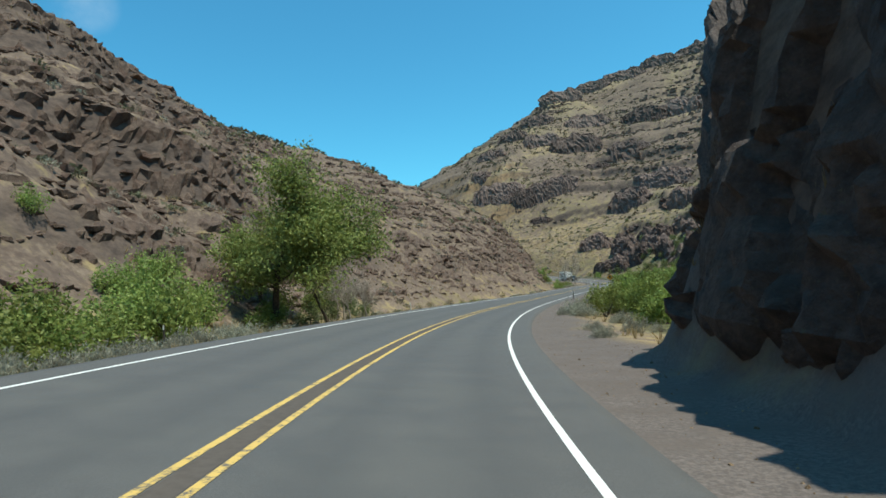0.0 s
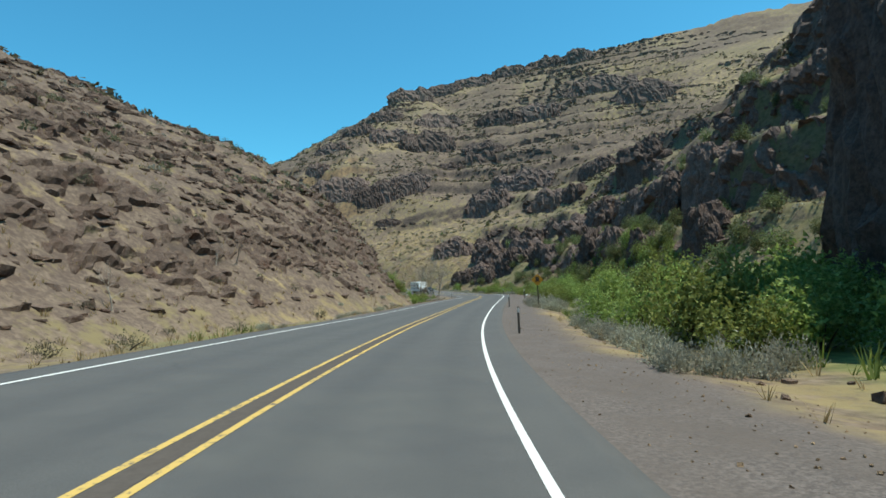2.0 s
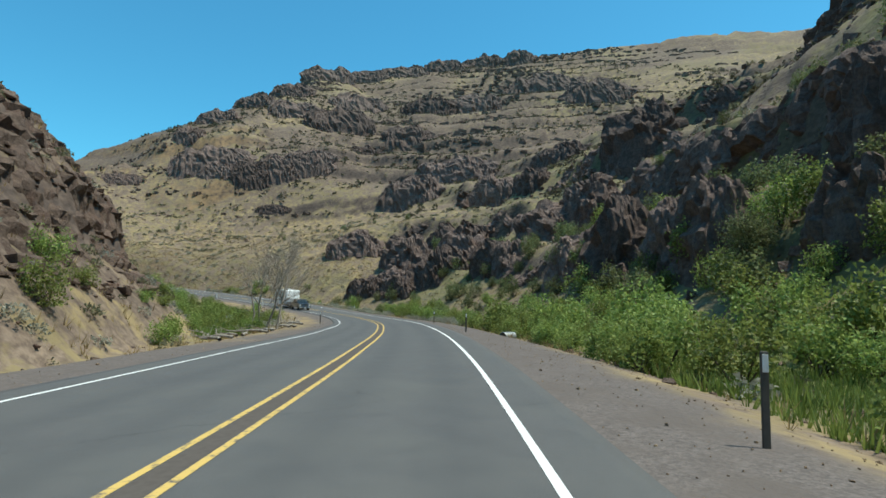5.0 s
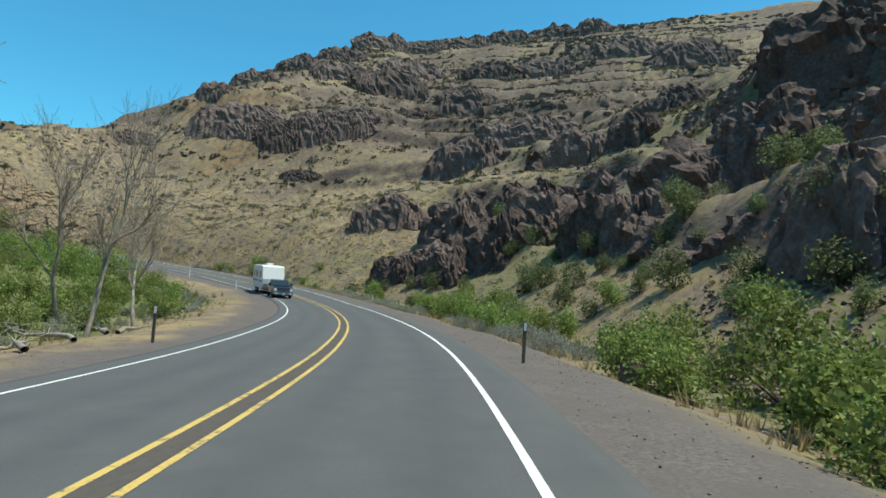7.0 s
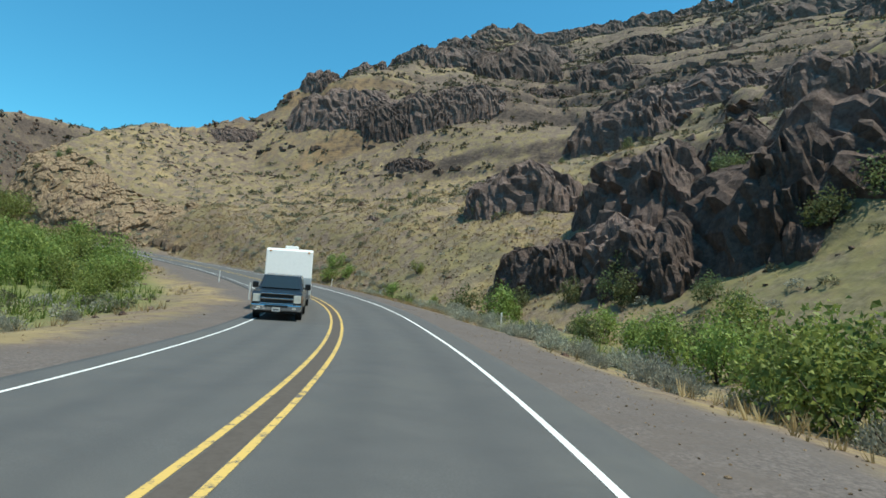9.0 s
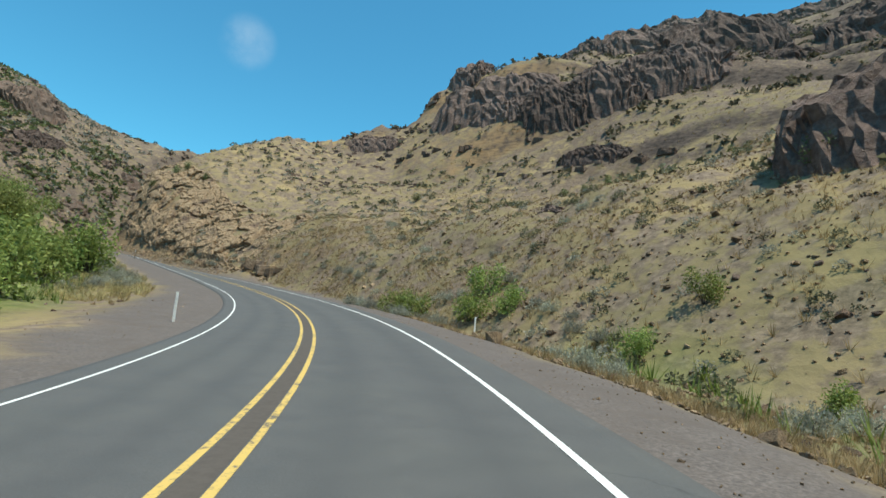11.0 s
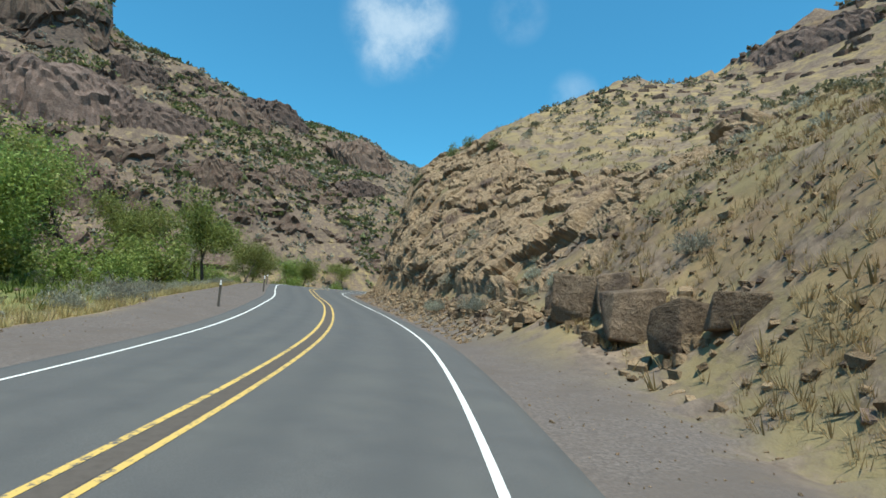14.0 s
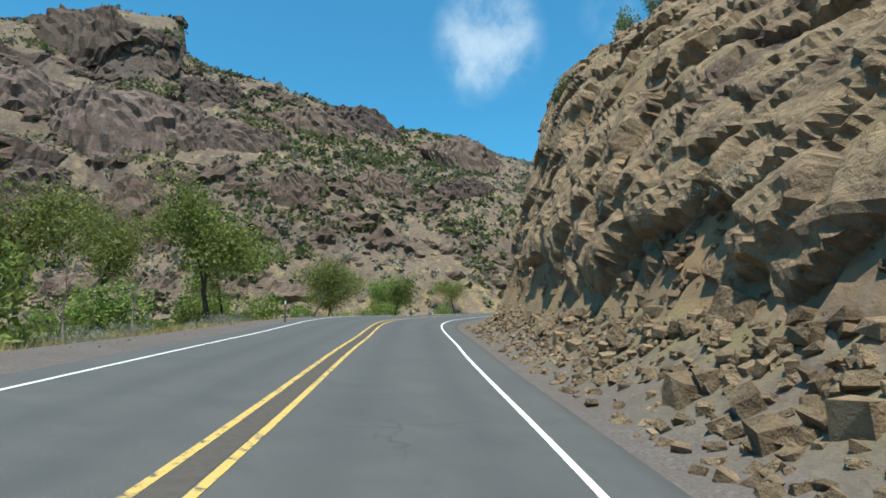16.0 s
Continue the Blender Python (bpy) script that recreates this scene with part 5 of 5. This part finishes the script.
# loose stones on the slopes and gravel on the verges
x, y = slope_spots(rng, 10000, -40, 95, -5, 345, 8, 0.50, 8.6)
p = on_land(x, y, -0.02)
strewn("scree", slabs, rng, p, rng.uniform(0.12, 0.55, len(p)) ** 1.3, 0.4, ROCK_BROWN, "loose brown scree stones on the slopes", "scree", flat=True)
count = 11000
s, d = rng.uniform(62, 430, count), rng.uniform(5.0, 9.3, count) * rng.choice([-1, 1], count, p=[0.35, 0.65])
x, y = road_place(s, d)
p = on_land(x, y, -0.006)
strewn("verge_gravel", slabs, rng, p, rng.uniform(0.018, 0.05, count) * rng.choice([0.8, 1.0, 2.2], count, p=[0.5, 0.46, 0.04]), 0.5, ROCK_WARM, "coarse gravel and small stones on the road verge", "gravel", flat=True)

count = 2600
x, y = road_place(rng.uniform(386, 434, count), 5.3 + 3.4 * rng.uniform(0, 1, count) ** 0.8)
p = on_land(x, y, -0.02)
strewn("cut_rubble", slabs, rng, p, rng.uniform(0.08, 0.36, count), 0.5, ROCK_WARM, "tan rubble heaped at the foot of the cut", "rubble", flat=True)

# the talus of black stones below the crags
count = 9500
x, y = road_place(rng.uniform(300, 392, count), 8.0 + 34 * rng.uniform(0, 1, count) ** 1.3)
p = on_land(x, y, -0.03)
strewn("slope_stones", slabs, rng, p, rng.uniform(0.08, 0.3, count) * rng.choice([0.6, 1.0, 1.9], count, p=[0.5, 0.44, 0.06]), 0.4, ROCK_WARM, "tan broken stones littering the dry slope", "stones", flat=True)
count = 700
x, y = road_place(rng.uniform(236, 252, count), rng.uniform(11.5, 22, count))
p = on_land(x, y, -0.05)
strewn("dark_talus", slabs, rng, p, rng.uniform(0.12, 0.42, count), 0.5, ROCK_DARK, "heap of dark angular talus stones", "talus", flat=True)


def boulder(name, seed, x, y, size, material, label, group="", stretch=(1, 1, 1), turn=0.0, sink=0.25, flat=1.0):
    """One large rock with chipped, slightly rounded edges."""
    verts, faces = rock_shape(seed, flat, 18)
    bm = bmesh.new()
    vs = [bm.verts.new(v * size * np.array(stretch)) for v in verts]
    for f in faces:
        bm.faces.new([vs[k] for k in f])
    bmesh.ops.dissolve_limit(bm, angle_limit=radians(12), verts=bm.verts, edges=bm.edges)
    bmesh.ops.bevel(bm, geom=list(bm.edges), offset=0.035 * size, segments=2, profile=0.6, affect="EDGES")
    mesh = bpy.data.meshes.new(name)
    bm.to_mesh(mesh)
    bm.free()
    mesh.shade_flat()
    mesh.materials.append(material)
    ob = new(name, mesh)
    low = min(v.co.z for v in mesh.vertices)
    ob.matrix_world = Matrix.Translation((x, y, ground_height(x, y) - low * (1 - sink))) @ Matrix.Rotation(turn, 4, "Z")
    return tagged(ob, label, "boulder", group)


# columnar blocks standing at the foot of the dry slope
for k, (x, y, size, tall, turn) in enumerate([(15.0, 304.8, 2.2, 1.15, 0.5), (17.6, 303.0, 2.1, 0.95, 0.8), (19.7, 301.3, 1.9, 0.9, 1.2), (16.4, 304.4, 1.7, 1.0, 2.0), (21.0, 300.6, 1.4, 0.7, 0.4), (13.4, 306.0, 1.5, 0.8, 1.0)]):
    boulder("boulder", 610 + k, x, y, size, ROCK_RUST, "large square-edged brown basalt block at slope foot", "basalt blocks", (1.0, 0.85, tall), turn, 0.5)
boulder("boulder", 640, 58.6, 166.0, 0.8, ROCK_DARK, "dark pointed boulder in the grass", "", (1, 0.9, 1.1), 0.4)
for k, (x, y, size) in enumerate([(14.2, 53.4, 0.5), (14.6, 52.4, 0.42), (13.4, 50.0, 0.36), (34.2, 107.2, 0.4), (53.0, 255.2, 0.9), (46.6, 271.5, 0.6)]):
    boulder("boulder", 650 + k, x, y, size, ROCK_WARM, "pale tan boulder on the gravel verge", "pale boulders", (1.1, 0.9, 0.8), k * 1.1)
fallen = [numpy_mesh("fallen_rock", v, f, ROCK_WARM, True) for v, f in slabs]
for k in range(290):
    s, d = rng.choice([rng.uniform(384, 432), rng.uniform(401, 416)]), 5.5 + 3.0 * rng.uniform(0, 1) ** 0.8
    x, y = (float(v[0]) for v in road_place(np.array([s]), np.array([d])))
    size = rng.uniform(0.18, 0.75) * (0.45 + 0.55 * (d - 5.5) / 3.0)
    ob = new("fallen_rock", fallen[k % len(fallen)])
    ob.matrix_world = Matrix.Translation((x, y, ground_height(x, y) + size * 0.14)) @ Euler((rng.normal() * 0.3, rng.normal() * 0.3, rng.uniform(0, 6.28))).to_matrix().to_4x4() @ Matrix.Scale(size, 4)
    tagged(ob, "broken tan rock fallen from the road cut", "rock", "fallen rocks at the road cut")
for k in range(26):
    s, d = rng.uniform(330, 425), -rng.uniform(8.8, 10.4)
    x, y = (float(v[0]) for v in road_place(np.array([s]), np.array([d])))
    size = rng.uniform(0.15, 0.6)
    ob = new("verge_rock", fallen[k % len(fallen)])
    ob.matrix_world = Matrix.Translation((x, y, ground_height(x, y) + size * 0.13)) @ Euler((rng.normal() * 0.3, rng.normal() * 0.3, rng.uniform(0, 6.28))).to_matrix().to_4x4() @ Matrix.Scale(size, 4)
    tagged(ob, "pale rock lying along the verge", "rock", "rocks along the verge")


# ---------------------------------------------------------------- road furniture
def plain(name, color, rough=0.6, metal=0.0, spots=0.12, spec=0.4):
    n = Nodes(name)
    worn = n.ramp(n.noise(8, 5, 0.7), 0.35, 0.75)
    return n.done(n.mix(worn, color, tuple(v * (1 - spots * 2) for v in color)), rough, n.noise(30, 3), 0.08, 0.004, metal, spec)


POST_BROWN = plain("dark_post_metal", (0.085, 0.075, 0.062), 0.7)
POST_WHITE = plain("white_post_plastic", (0.72, 0.72, 0.69), 0.55)
REFLECTOR = plain("white_reflector", (0.75, 0.76, 0.74), 0.3)
SIGN_YELLOW = plain("yellow_sign_face", (0.62, 0.30, 0.025), 0.45)
SIGN_BLACK = plain("black_sign_print", (0.02, 0.02, 0.02), 0.5)
GALVANISED = plain("galvanised_steel", (0.38, 0.39, 0.38), 0.5, 0.7)


def box_mesh(name, size, material, bevel=0.0, centre=(0, 0, 0), taper=None, segments=2):
    """A bevelled box; taper(v) may move its corners first."""
    bm = bmesh.new()
    bmesh.ops.create_cube(bm, size=1.0)
    for v in bm.verts:
        v.co = Vector((v.co.x * size[0] + centre[0], v.co.y * size[1] + centre[1], v.co.z * size[2] + centre[2]))
        if taper:
            v.co = Vector(taper(v.co))
    if bevel:
        bmesh.ops.bevel(bm, geom=list(bm.edges), offset=bevel, segments=segments, profile=0.6, affect="EDGES")
    mesh = bpy.data.meshes.new(name)
    bm.to_mesh(mesh)
    bm.free()
    mesh.shade_flat()
    mesh.materials.append(material)
    return mesh


def delineator(x, y, white, turn):
    root = new("delineator_post")
    post = POST_WHITE if white else POST_BROWN
    part("post", box_mesh("post", (0.10, 0.035, 1.25), post, 0.012, (0, 0, 0.60)), root)
    part("reflector", box_mesh("reflector", (0.075, 0.012, 0.22), REFLECTOR, 0.004, (0, -0.025, 1.08)), root, "white reflector near the top")
    tagged(root, "white plastic delineator post on the verge" if white else "dark metal delineator post with white reflector", "post", "delineator posts")
    return planted(root, x, y, turn, 0.06)


for x, y, white in [(-13.0, 27.0, 0), (-3.0, 62.2, 1), (18.5, 77.0, 0), (28.8, 101.9, 0), (38.9, 120.4, 0), (49.3, 148.1, 0), (55.6, 166.9, 0),
                    (45.6, 172.4, 0), (47.9, 230.6, 1), (64.5, 224.4, 1), (51.5, 261.3, 1), (40.8, 250.3, 1), (1.4, 298.4, 0), (-12.1, 307.8, 0), (-31.6, 318.8, 0), (-67.5, 352.0, 1)]:
    k = int(np.argmin((ROAD[:, 0] - x) ** 2 + (ROAD[:, 1] - y) ** 2))
    delineator(x, y, white, math.atan2(-ROAD_WAY[k, 0], ROAD_WAY[k, 1]))


def warning_sign(x, y):
    k = int(np.argmin((ROAD[:, 0] - x) ** 2 + (ROAD[:, 1] - y) ** 2))
    root = new("warning_sign")
    part("post", box_mesh("post", (0.09, 0.09, 2.5), BARK, 0.008, (0, 0, 1.2)), root, "weathered wooden post")

    def diamond(name, half, depth, ahead, material):
        bm = bmesh.new()
        bmesh.ops.create_cube(bm, size=1.0)
        for v in bm.verts:
            v.co = Vector((v.co.x * half * 1.414, v.co.y * depth, v.co.z * half * 1.414))
        sharp = [e for e in bm.edges if abs(e.verts[0].co.y - e.verts[1].co.y) > depth / 2]
        bmesh.ops.bevel(bm, geom=sharp, offset=0.05, segments=3, affect="EDGES")
        bmesh.ops.rotate(bm, verts=bm.verts, cent=(0, 0, 0), matrix=Matrix.Rotation(radians(45), 3, "Y"))
        bmesh.ops.translate(bm, verts=bm.verts, vec=(0, ahead, 2.52))
        mesh = bpy.data.meshes.new(name)
        bm.to_mesh(mesh)
        bm.free()
        mesh.materials.append(material)
        return mesh

    plate = part("plate", diamond("plate", 0.54, 0.006, -0.052, SIGN_YELLOW), root, "faded yellow diamond plate")
    part("symbol", box_mesh("symbol", (0.30, 0.006, 0.36), SIGN_BLACK, 0.0, (0.0, -0.060, 2.60)), plate, "black block symbol")
    part("symbol_panel", box_mesh("symbol_panel", (0.17, 0.006, 0.22), plain("grey_sign_print", (0.11, 0.08, 0.05)), 0.0, (0.0, -0.066, 2.63)), plate)
    part("symbol_bar", box_mesh("symbol_bar", (0.46, 0.006, 0.035), SIGN_BLACK, 0.0, (0.0, -0.060, 2.37)), plate)
    tagged(root, "yellow diamond warning sign with black symbol on post", "sign")
    return planted(root, x, y, math.atan2(-ROAD_WAY[k, 0], ROAD_WAY[k, 1]), 0.05)


warning_sign(30.6, 99.6)


def culvert(x, y, turn):
    """The open end of a corrugated pipe that passes under the road."""
    verts, faces, n = [], [], 28
    rings = [(0.045 * k, 0.30 + (0.018 if k % 2 else 0.0)) for k in range(22)] + [(0.045 * k, 0.285 + (0.018 if k % 2 else 0.0)) for k in range(21, -1, -1)]
    for along_pipe, r in rings:
        verts += [(along_pipe, r * math.cos(2 * math.pi * a / n), r * math.sin(2 * math.pi * a / n)) for a in range(n)]
    m = len(rings)
    for k in range(m):
        for a in range(n):
            b, q = (a + 1) % n, (k + 1) % m
            faces.append((k * n + a, k * n + b, q * n + b, q * n + a))
    ob = new("culvert_pipe", numpy_mesh("culvert_pipe", verts, faces, GALVANISED))
    ob.matrix_world = Matrix.Translation((x, y, ground_height(x, y) - 0.08)) @ Matrix.Rotation(turn, 4, "Z")
    return tagged(ob, "corrugated steel culvert pipe end below the verge", "culvert")


culvert(51.2, 146.7, 0.25)


# ---------------------------------------------------------------- the pickup and its trailer
def car_paint(name, color):
    n = Nodes(name)
    mat = n.done(n.mix(n.ramp(n.noise(3, 4), 0.4, 0.8), color, tuple(v * 1.5 + 0.01 for v in color)), 0.28, None, spec=0.5)
    n.bsdf.inputs["Coat Weight"].default_value = 0.6
    n.bsdf.inputs["Coat Roughness"].default_value = 0.12
    return mat


CAR_BLACK = car_paint("dark_blue_black_paint", (0.006, 0.0065, 0.010))
CAR_GLASS = plain("dark_window_glass", (0.02, 0.025, 0.028), 0.06, 0.0, 0.0, 0.8)
CHROME = plain("chrome", (0.55, 0.56, 0.57), 0.15, 1.0, 0.05)
TYRE = plain("tyre_rubber", (0.018, 0.018, 0.018), 0.9)
LAMP = plain("headlight_lens", (0.72, 0.70, 0.62), 0.1)
AMBER = plain("amber_lens", (0.65, 0.28, 0.04), 0.2)
CAMPER_WHITE = plain("white_camper_skin", (0.80, 0.80, 0.78), 0.4, 0.0, 0.03)
CAMPER_GREY = plain("grey_camper_skirt", (0.16, 0.16, 0.17), 0.5)


def wheel(parent, x, y, radius, width, name="wheel"):
    """A tyre of lathe rings about the x axis, with a rim in it."""
    def lathe(label, ring, material):
        verts, faces, n = [], [], 24
        for k in range(n):
            a = 2 * math.pi * k / n
            verts += [(x + dx, y + r * math.cos(a), radius + r * math.sin(a)) for dx, r in ring]
        m = len(ring)
        for k in range(n):
            for j in range(m - 1):
                a, b = k * m + j, (k + 1) % n * m + j
                faces.append((a, a + 1, b + 1, b))
        mesh = bpy.data.meshes.new(label)
        mesh.from_pydata(verts, [], faces)
        mesh.materials.append(material)
        return mesh

    h = width / 2
    tyre = part("wheel", lathe("wheel", [(-h * 0.8, radius * 0.6), (-h, radius * 0.75), (-h * 0.9, radius * 0.97), (0, radius), (h * 0.9, radius * 0.97), (h, radius * 0.75), (h * 0.8, radius * 0.6)], TYRE), parent)
    part("rim", lathe("rim", [(-h * 0.75, radius * 0.61), (-h * 0.5, radius * 0.25), (-h * 0.55, 0.01), (h * 0.55, 0.01), (h * 0.5, radius * 0.25), (h * 0.75, radius * 0.61)], CHROME), tyre, "bright steel rim")


def side_profile(name, outline, half, material, narrow=None, bevel=0.03):
    """A body of the side outline (y, z), as wide as 2 * half; narrow(y, z) scales the width."""
    bm = bmesh.new()
    rows = []
    for side in (-1, 1):
        rows.append([bm.verts.new((side * half * (narrow(y, z) if narrow else 1.0), y, z)) for y, z in outline])
    n = len(outline)
    bm.faces.new(rows[0])
    bm.faces.new(rows[1][::-1])
    for k in range(n):
        bm.faces.new((rows[0][k], rows[0][(k + 1) % n], rows[1][(k + 1) % n], rows[1][k]))
    bmesh.ops.recalc_face_normals(bm, faces=bm.faces)
    if bevel:
        edges = [e for e in bm.edges if (e.verts[0].co.x > 0) == (e.verts[1].co.x > 0)]
        bmesh.ops.bevel(bm, geom=edges, offset=bevel, segments=2, profile=0.6, affect="EDGES")
    mesh = bpy.data.meshes.new(name)
    bm.to_mesh(mesh)
    bm.free()
    mesh.shade_flat()
    mesh.materials.append(material)
    return mesh


def pickup():
    """A crew-cab pickup, its nose towards -y, on its wheels at z = 0."""
    root = new("pickup_truck")
    body = [(-2.88, 0.52), (-2.90, 1.05), (-2.72, 1.16), (-1.35, 1.26), (2.85, 1.24), (2.90, 0.60), (2.15, 0.56), (2.05, 0.86), (1.72, 1.0), (1.38, 0.86), (1.28, 0.48),
            (-1.38, 0.48), (-1.48, 0.86), (-1.82, 1.0), (-2.15, 0.86), (-2.25, 0.52)]
    part("body", side_profile("body", body, 0.99, CAR_BLACK, bevel=0.045), root)
    part("cab", side_profile("cab", [(-1.38, 1.23), (-0.62, 1.84), (0.75, 1.90), (1.22, 1.80), (1.34, 1.23)], 0.93, CAR_BLACK, lambda y, z: 1.0 - 0.24 * max(0, z - 1.23), 0.03), root)
    glass = box_mesh("windshield", (1.56, 0.012, 0.80), CAR_GLASS, 0.0, (0, 0, 0), lambda v: (v.x * (0.88 if v.z > 0 else 1.04), v.y, v.z))
    ob = part("windshield", glass, root, "dark reflecting windshield")
    ob.matrix_local = pose(0, -1.045, 1.545, -51.5)
    for side in (-1, 1):
        for y0, y1, name in ((-0.72, 0.12, "front_window"), (0.20, 1.02, "rear_window")):
            pane = box_mesh(name, (0.012, y1 - y0, 0.42), CAR_GLASS, 0.0, (0, 0, 0), lambda v: (v.x - side * 0.24 * 0.93 * (v.z), v.y + (0.16 if v.z > 0 and v.y < 0 and y0 < -0.5 else 0), v.z))
            ob = part(name, pane, root)
            ob.location = (side * 0.873, (y0 + y1) / 2, 1.52)
        mirror = part("side_mirror", box_mesh("side_mirror", (0.24, 0.12, 0.26), CAR_BLACK, 0.04, (side * 1.12, -0.72, 1.38)), root)
        part("mirror_arm", box_mesh("mirror_arm", (0.16, 0.05, 0.05), CAR_BLACK, 0.01, (side * 0.97, -0.72, 1.30)), mirror)
        lamp = part("headlight", box_mesh("headlight", (0.30, 0.10, 0.32), LAMP, 0.03, (side * 0.80, -2.86, 0.90)), root, "clear headlight")
        part("indicator", box_mesh("indicator", (0.06, 0.12, 0.30), AMBER, 0.015, (side * 0.965, -2.82, 0.90)), lamp, "amber lamp")
        part("fog_lamp", box_mesh("fog_lamp", (0.15, 0.04, 0.09), LAMP, 0.015, (side * 0.70, -3.03, 0.52)), root)
        part("door_handle", box_mesh("door_handle", (0.03, 0.16, 0.04), CHROME, 0.01, (side * 1.0, 0.0, 1.08)), root)
        wheel(root, side * 0.86, -1.82, 0.40, 0.27)
        wheel(root, side * 0.86, 1.72, 0.40, 0.27)
    grille = part("grille", box_mesh("grille", (1.28, 0.08, 0.40), SIGN_BLACK, 0.02, (0, -2.88, 0.90)), root, "black mesh grille")
    for z in (1.10, 0.90, 0.70):
        part("grille_bar", box_mesh("grille_bar", (1.32, 0.05, 0.045 if z != 0.90 else 0.07), CHROME, 0.012, (0, -2.935, z)), grille, "chrome bar")
    bumper = part("bumper", box_mesh("bumper", (2.0, 0.22, 0.26), CHROME, 0.05, (0, -2.93, 0.54)), root, "chrome front bumper")
    part("air_intake", box_mesh("air_intake", (0.9, 0.04, 0.09), SIGN_BLACK, 0.01, (0, -3.035, 0.60)), bumper)
    plate = part("number_plate", box_mesh("number_plate", (0.32, 0.02, 0.16), POST_WHITE, 0.004, (0, -3.05, 0.47)), root)
    part("plate_bar", box_mesh("plate_bar", (0.22, 0.006, 0.05), CAMPER_GREY, 0.0, (0, -3.063, 0.47)), plate)
    part("chin", box_mesh("chin", (1.7, 0.10, 0.12), TYRE, 0.02, (0, -2.88, 0.37)), root)
    return tagged(root, "dark blue-black pickup truck towing a camper trailer", "pickup truck")


def camper():
    """A travel trailer, its front towards -y."""
    root = new("camper_trailer")
    shell = [(0.0, 0.85), (-0.10, 1.75), (0.22, 3.15), (0.55, 3.28), (7.6, 3.28), (7.8, 3.1), (7.85, 0.62), (0.45, 0.62)]
    part("shell", side_profile("shell", shell, 1.22, CAMPER_WHITE, bevel=0.05), root)
    part("front_skirt", box_mesh("front_skirt", (2.2, 0.10, 0.55), CAMPER_GREY, 0.02, (0, 0.02, 0.95), lambda v: (v.x, v.y - 0.03, v.z)), root, "dark lower front panel")
    part("roof_vent", box_mesh("roof_vent", (0.75, 0.95, 0.26), CAMPER_WHITE, 0.07, (0, 3.2, 3.40)), root, "white roof air conditioner")
    part("front_stripe", box_mesh("front_stripe", (1.5, 0.012, 0.05), CAMPER_GREY, 0.0, (0.05, -0.005, 2.15)), root).matrix_local = pose(0, 0.02, 0, -6, 4, 0)
    for side in (-1, 1):
        for y, z, w, h in ((1.5, 2.25, 0.9, 0.6), (4.4, 2.25, 1.2, 0.6), (6.5, 2.25, 0.7, 0.5)):
            frame_ob = part("window_frame", box_mesh("window_frame", (0.03, w + 0.08, h + 0.08), CAMPER_GREY, 0.01, (side * 1.225, y, z)), root)
            part("window_pane", box_mesh("window_pane", (0.012, w, h), CAR_GLASS, 0.0, (side * 1.244, y, z)), frame_ob)
        part("side_stripe", box_mesh("side_stripe", (0.012, 7.2, 0.16), CAMPER_GREY, 0.0, (side * 1.226, 4.0, 1.45)), root, "grey side stripe")
        part("marker_lamp", box_mesh("marker_lamp", (0.12, 0.04, 0.06), AMBER, 0.01, (side * 1.0, 0.20, 3.12)), root)
        for y in (4.6, 5.5):
            wheel(root, side * 1.05, y, 0.36, 0.22)
    part("side_door", box_mesh("side_door", (0.03, 0.72, 1.9), CAMPER_WHITE, 0.015, (-1.228, 2.9, 1.75)), root)
    part("drawbar", box_mesh("drawbar", (0.14, 1.3, 0.12), TYRE, 0.02, (0, -0.45, 0.55)), root, "black steel drawbar")
    part("underframe", box_mesh("underframe", (1.9, 7.4, 0.16), TYRE, 0.02, (0, 4.1, 0.55)), root)
    part("gas_bottle", box_mesh("gas_bottle", (0.62, 0.34, 0.5), CAMPER_WHITE, 0.12, (0, -0.42, 0.86)), root)
    return tagged(root, "white travel trailer with grey stripes behind the pickup", "camper trailer")


def park(ob, s, d):
    """Stands a vehicle on the road, facing back along it."""
    x, y = (float(v[0]) for v in road_place(np.array([s]), np.array([d])))
    i = float(np.interp(s, ROAD_S, np.arange(len(ROAD))))
    k = int(i)
    way = Vector((*ROAD_WAY[k], (ROAD[min(k + 2, len(ROAD) - 1), 2] - ROAD[k, 2]) / 2)).normalized()
    right = Vector((*ROAD_RIGHT[k], ROAD[k, 3])).normalized()
    up = right.cross(way).normalized()
    right = way.cross(up).normalized()
    z = float(np.interp(s, ROAD_S, ROAD[:, 2]) + np.interp(s, ROAD_S, ROAD[:, 3]) * d)
    m = Matrix((right, way, up)).transposed().to_4x4()
    m.translation = (x, y, z + 0.032)
    ob.matrix_world = m


park(pickup(), 286.2, -2.35)
park(camper(), 290.8, -2.35)

# rusty strip between the two yellow lines
strip = plain("brown_worn_strip", (0.104, 0.088, 0.077), 0.9, 0.0, 0.1, 0.2)
tagged(ribbon("center_strip", -0.02, 0.27, 0.034, strip, cross=2), "rusty brown worn strip between the yellow lines", "road marking", kind="structure")
